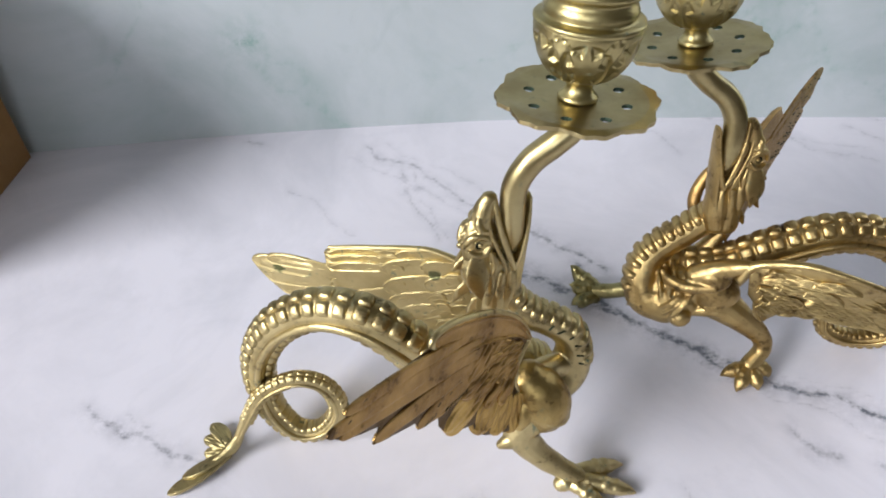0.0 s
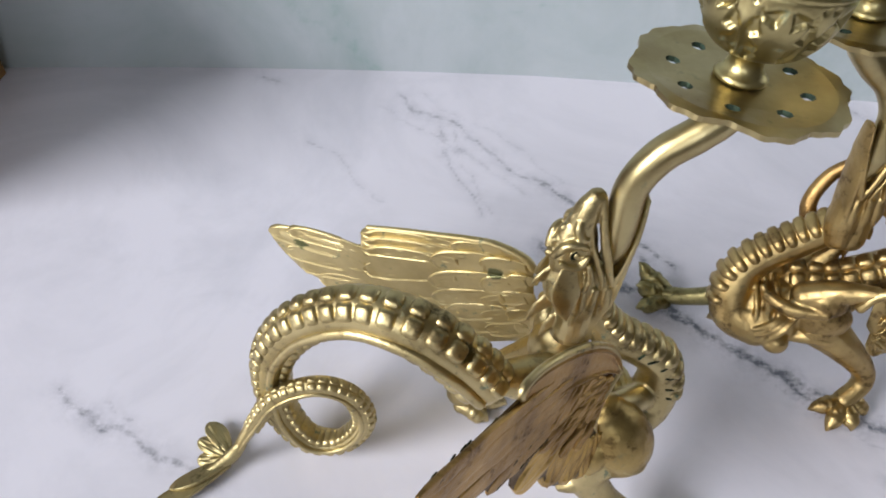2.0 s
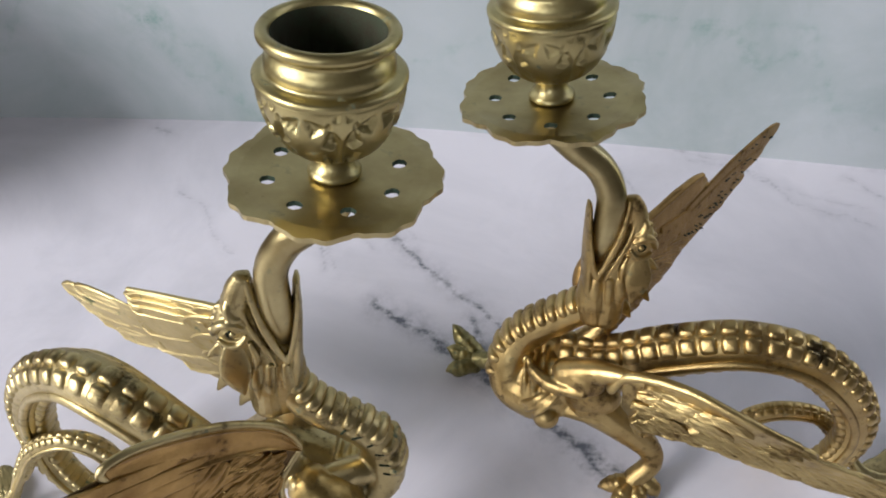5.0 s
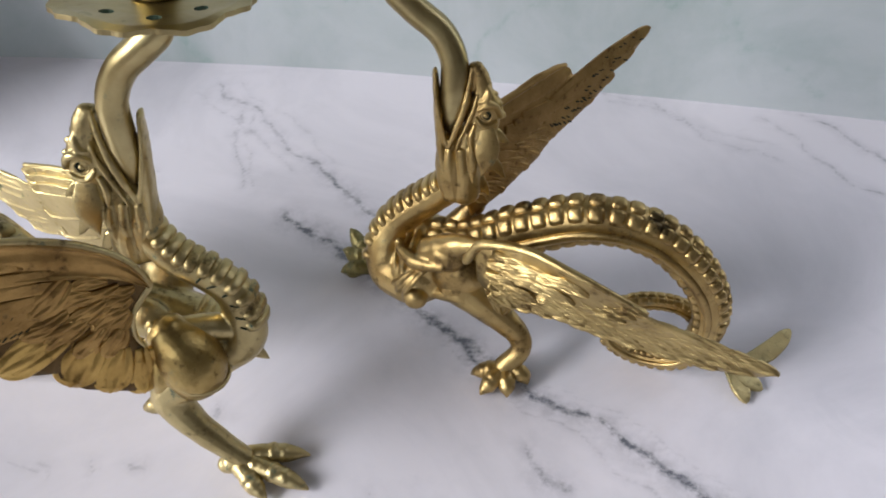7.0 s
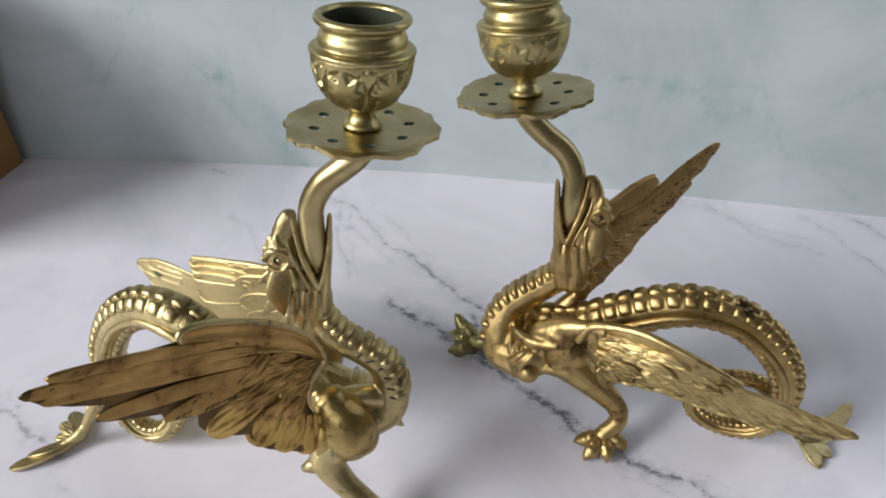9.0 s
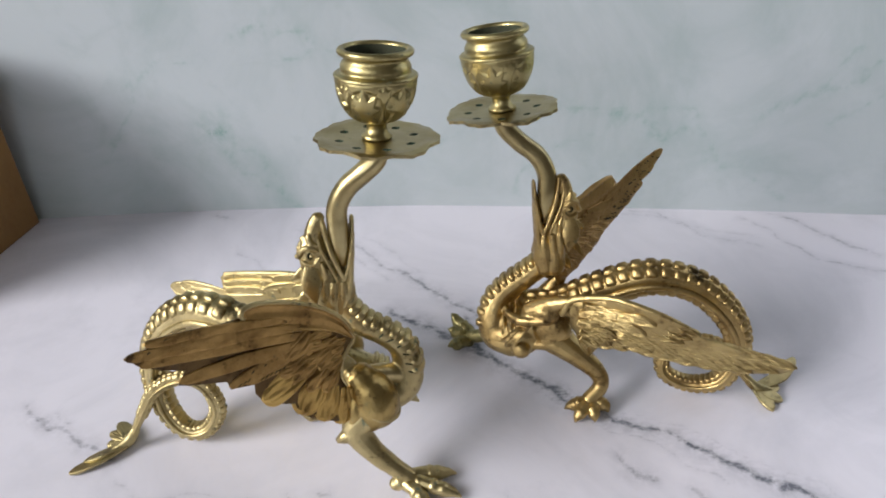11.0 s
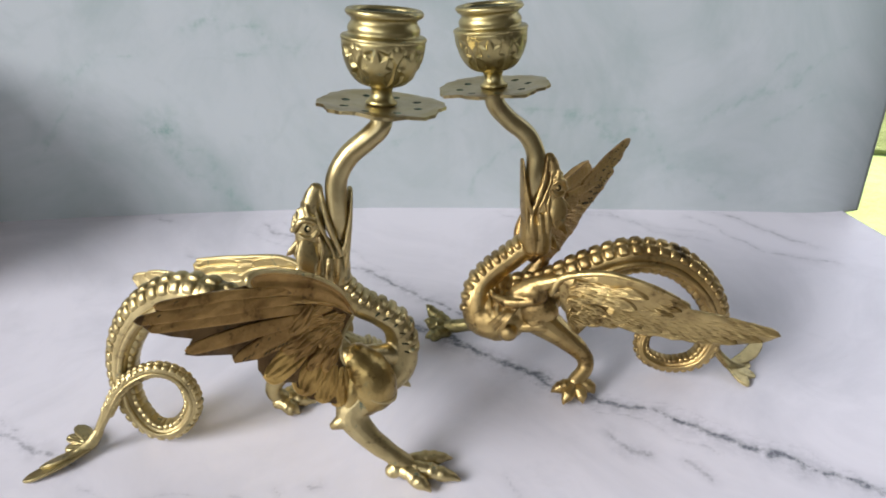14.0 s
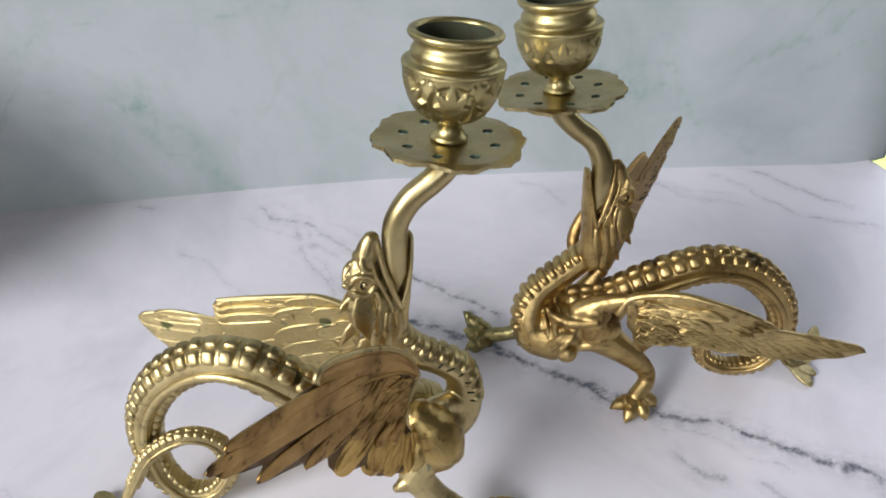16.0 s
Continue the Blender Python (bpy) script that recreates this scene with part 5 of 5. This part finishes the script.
TWO = {
    "label": "warm-toned antique brass candlestick shaped as a winged dragon, leaning stem",
    "base": (11.5, 23.3, 0.0), "side": (0.0, 1.0, 0.0), "front": (-1, 0.0, 0.4), "mat": BRASS_WARM, "bead": BEAD_WARM, "plate": PLATE_WARM,
    "pan": (8.61, 24.89, 13.04), "axis": (-0.123, 0.141, 1.0), "phase": 8.4, "relief": 0.4,
    "stem": [(8.61, 24.88, 13.00), (8.73, 24.79, 12.36), (9.33, 24.85, 11.69), (10.07, 24.86, 11.11), (10.49, 24.71, 10.41), (10.56, 24.50, 9.66), (10.55, 24.36, 8.97), (10.52, 24.30, 8.40)],
    "snout": (11.1, 24.85, 10.28), "jaw": (9.97, 24.48, 9.99), "corner": (10.62, 24.26, 8.12),
    "neck": [(11.0, 24.28, 7.10), (10.80, 24.32, 6.45), (9.98, 24.24, 5.59), (9.13, 24.03, 4.86), (8.57, 23.77, 4.16), (8.45, 23.39, 3.44), (8.73, 23.01, 2.83), (9.50, 22.79, 2.83)],
    "neck_radii": [0.48, 0.54, 0.58, 0.60, 0.64, 0.70, 0.76, 0.85],
    "body": [(8.9, 23.3, 3.0), (9.8, 23.25, 3.3), (10.8, 23.3, 3.65), (11.6, 23.4, 3.95), (12.3, 23.6, 4.45)], "body_radii": [0.72, 0.95, 0.86, 0.66, 0.42],
    "lumps": [((9.95, 22.05, 2.9), (0.42, 0.40, 0.42)), ((9.75, 22.75, 3.0), (1.0, 0.75, 0.9)), ((11.2, 22.7, 3.7), (0.9, 0.6, 0.8)), ((9.6, 24.2, 3.4), (1.1, 0.85, 1.1)), ((10.9, 22.5, 4.7), (0.62, 0.42, 0.50))],
    "tubes": [([(8.8, 23.3, 2.7), (8.4, 23.3, 2.2), (8.15, 23.4, 1.75)], [0.4, 0.25, 0.03]), ([(10.3, 22.75, 4.5), (11.1, 22.6, 5.15), (11.95, 22.35, 5.65)], [0.5, 0.40, 0.24]),
              ([(9.1, 23.0, 4.4), (9.4, 22.5, 3.9), (9.3, 22.45, 3.2)], [0.12, 0.14, 0.1]), ([(10.6, 24.0, 4.2), (10.9, 24.2, 4.8), (11.2, 24.3, 5.4)], [0.6, 0.4, 0.2]), ([(9.2, 22.75, 4.3), (9.9, 22.35, 4.3), (10.9, 22.1, 4.6)], [0.16, 0.24, 0.16]), ([(10.4, 22.4, 2.9), (11.3, 22.3, 3.2), (11.9, 22.35, 3.0)], [0.2, 0.3, 0.2])],
    "folds": [((9.55, 22.75, 3.35), (-0.7, 0.3, 0.6), 0.72, 0.09), ((9.75, 22.7, 3.3), (-0.75, 0.3, 0.5), 0.82, 0.09), ((10.0, 22.65, 3.3), (-0.8, 0.3, 0.4), 0.86, 0.09)],
    "legs": [{"shank": [(11.2, 22.85, 3.3), (12.3, 22.6, 2.6), (13.3, 22.5, 1.75), (13.55, 22.25, 1.15), (13.1, 21.8, 0.6)], "radii": [0.82, 0.57, 0.41, 0.36, 0.36],
              "girth": 0.9, "toes": [((13.1, 21.8, 0.45), (12.5, 21.55, 0.42), (11.9, 21.4, 0.1)), ((13.0, 21.7, 0.45), (12.8, 21.1, 0.4), (12.5, 20.6, 0.06)),
                       ((13.2, 21.7, 0.45), (13.4, 21.2, 0.35), (13.5, 20.85, 0.06)), ((13.3, 21.9, 0.5), (13.8, 21.8, 0.35), (14.1, 21.6, 0.06))]},
             {"shank": [(9.7, 24.4, 3.2), (9.6, 24.7, 2.2), (8.8, 24.75, 1.5), (7.8, 24.8, 1.0), (7.0, 24.9, 0.75)], "radii": [0.7, 0.5, 0.38, 0.33, 0.36],
              "mat": BRASS_OLIVE, "girth": 1.05, "toes": [((7.1, 25.0, 0.7), (6.35, 25.45, 0.95), (5.7, 25.85, 1.5)), ((7.0, 24.95, 0.65), (6.35, 24.95, 0.75), (5.7, 24.9, 1.1)), ((7.0, 24.75, 0.58), (6.45, 24.45, 0.50), (5.85, 24.2, 0.42)), ((7.1, 25.1, 0.5), (6.6, 25.5, 0.35), (6.0, 25.9, 0.15))]}],
    "tail": [(10.3, 23.85, 4.0), (11.65, 23.79, 4.45), (13.14, 23.86, 5.40), (15.02, 23.99, 6.22), (16.86, 24.21, 5.94), (18.26, 24.22, 4.93), (19.14, 24.12, 3.57), (19.27, 23.94, 2.18), (18.71, 23.72, 0.97), (17.46, 23.77, 0.51), (16.32, 23.83, 0.98), (16.24, 24.18, 1.89), (17.17, 24.53, 2.45), (18.58, 24.81, 2.20), (19.61, 24.62, 1.10), (20.3, 24.15, 0.45)],
    "leaf": {"stalk": [(20.0, 24.4, 0.75), (20.4, 24.2, 0.45), (20.75, 24.2, 0.32), (21.1, 24.3, 0.28)], "stalk_radii": [0.20, 0.25, 0.24, 0.12],
             "blades": [((20.45, 24.2, 0.40), (22.33, 26.28, 0.62), 0.36, -0.16, 14, "quill"), ((20.4, 24.25, 0.38), (21.15, 23.1, 0.12), 0.36, 0.08, -6, "quill"), ((20.5, 24.2, 0.36), (21.62, 23.80, 0.12), 0.36, 0.0, 0, "quill"), ((20.5, 24.3, 0.36), (21.5, 24.7, 0.25), 0.40, 0.0, 6, "lobe")]},
    "wings": [(LOWERED_TWO, BRASS_WARM_FEATHERS, "lowered wing with warm golden feathers"), (RAISED_TWO, BRASS_AMBER, "raised wing with an amber-brown tarnished face")],
}
build_candlestick(ONE)
build_candlestick(TWO)
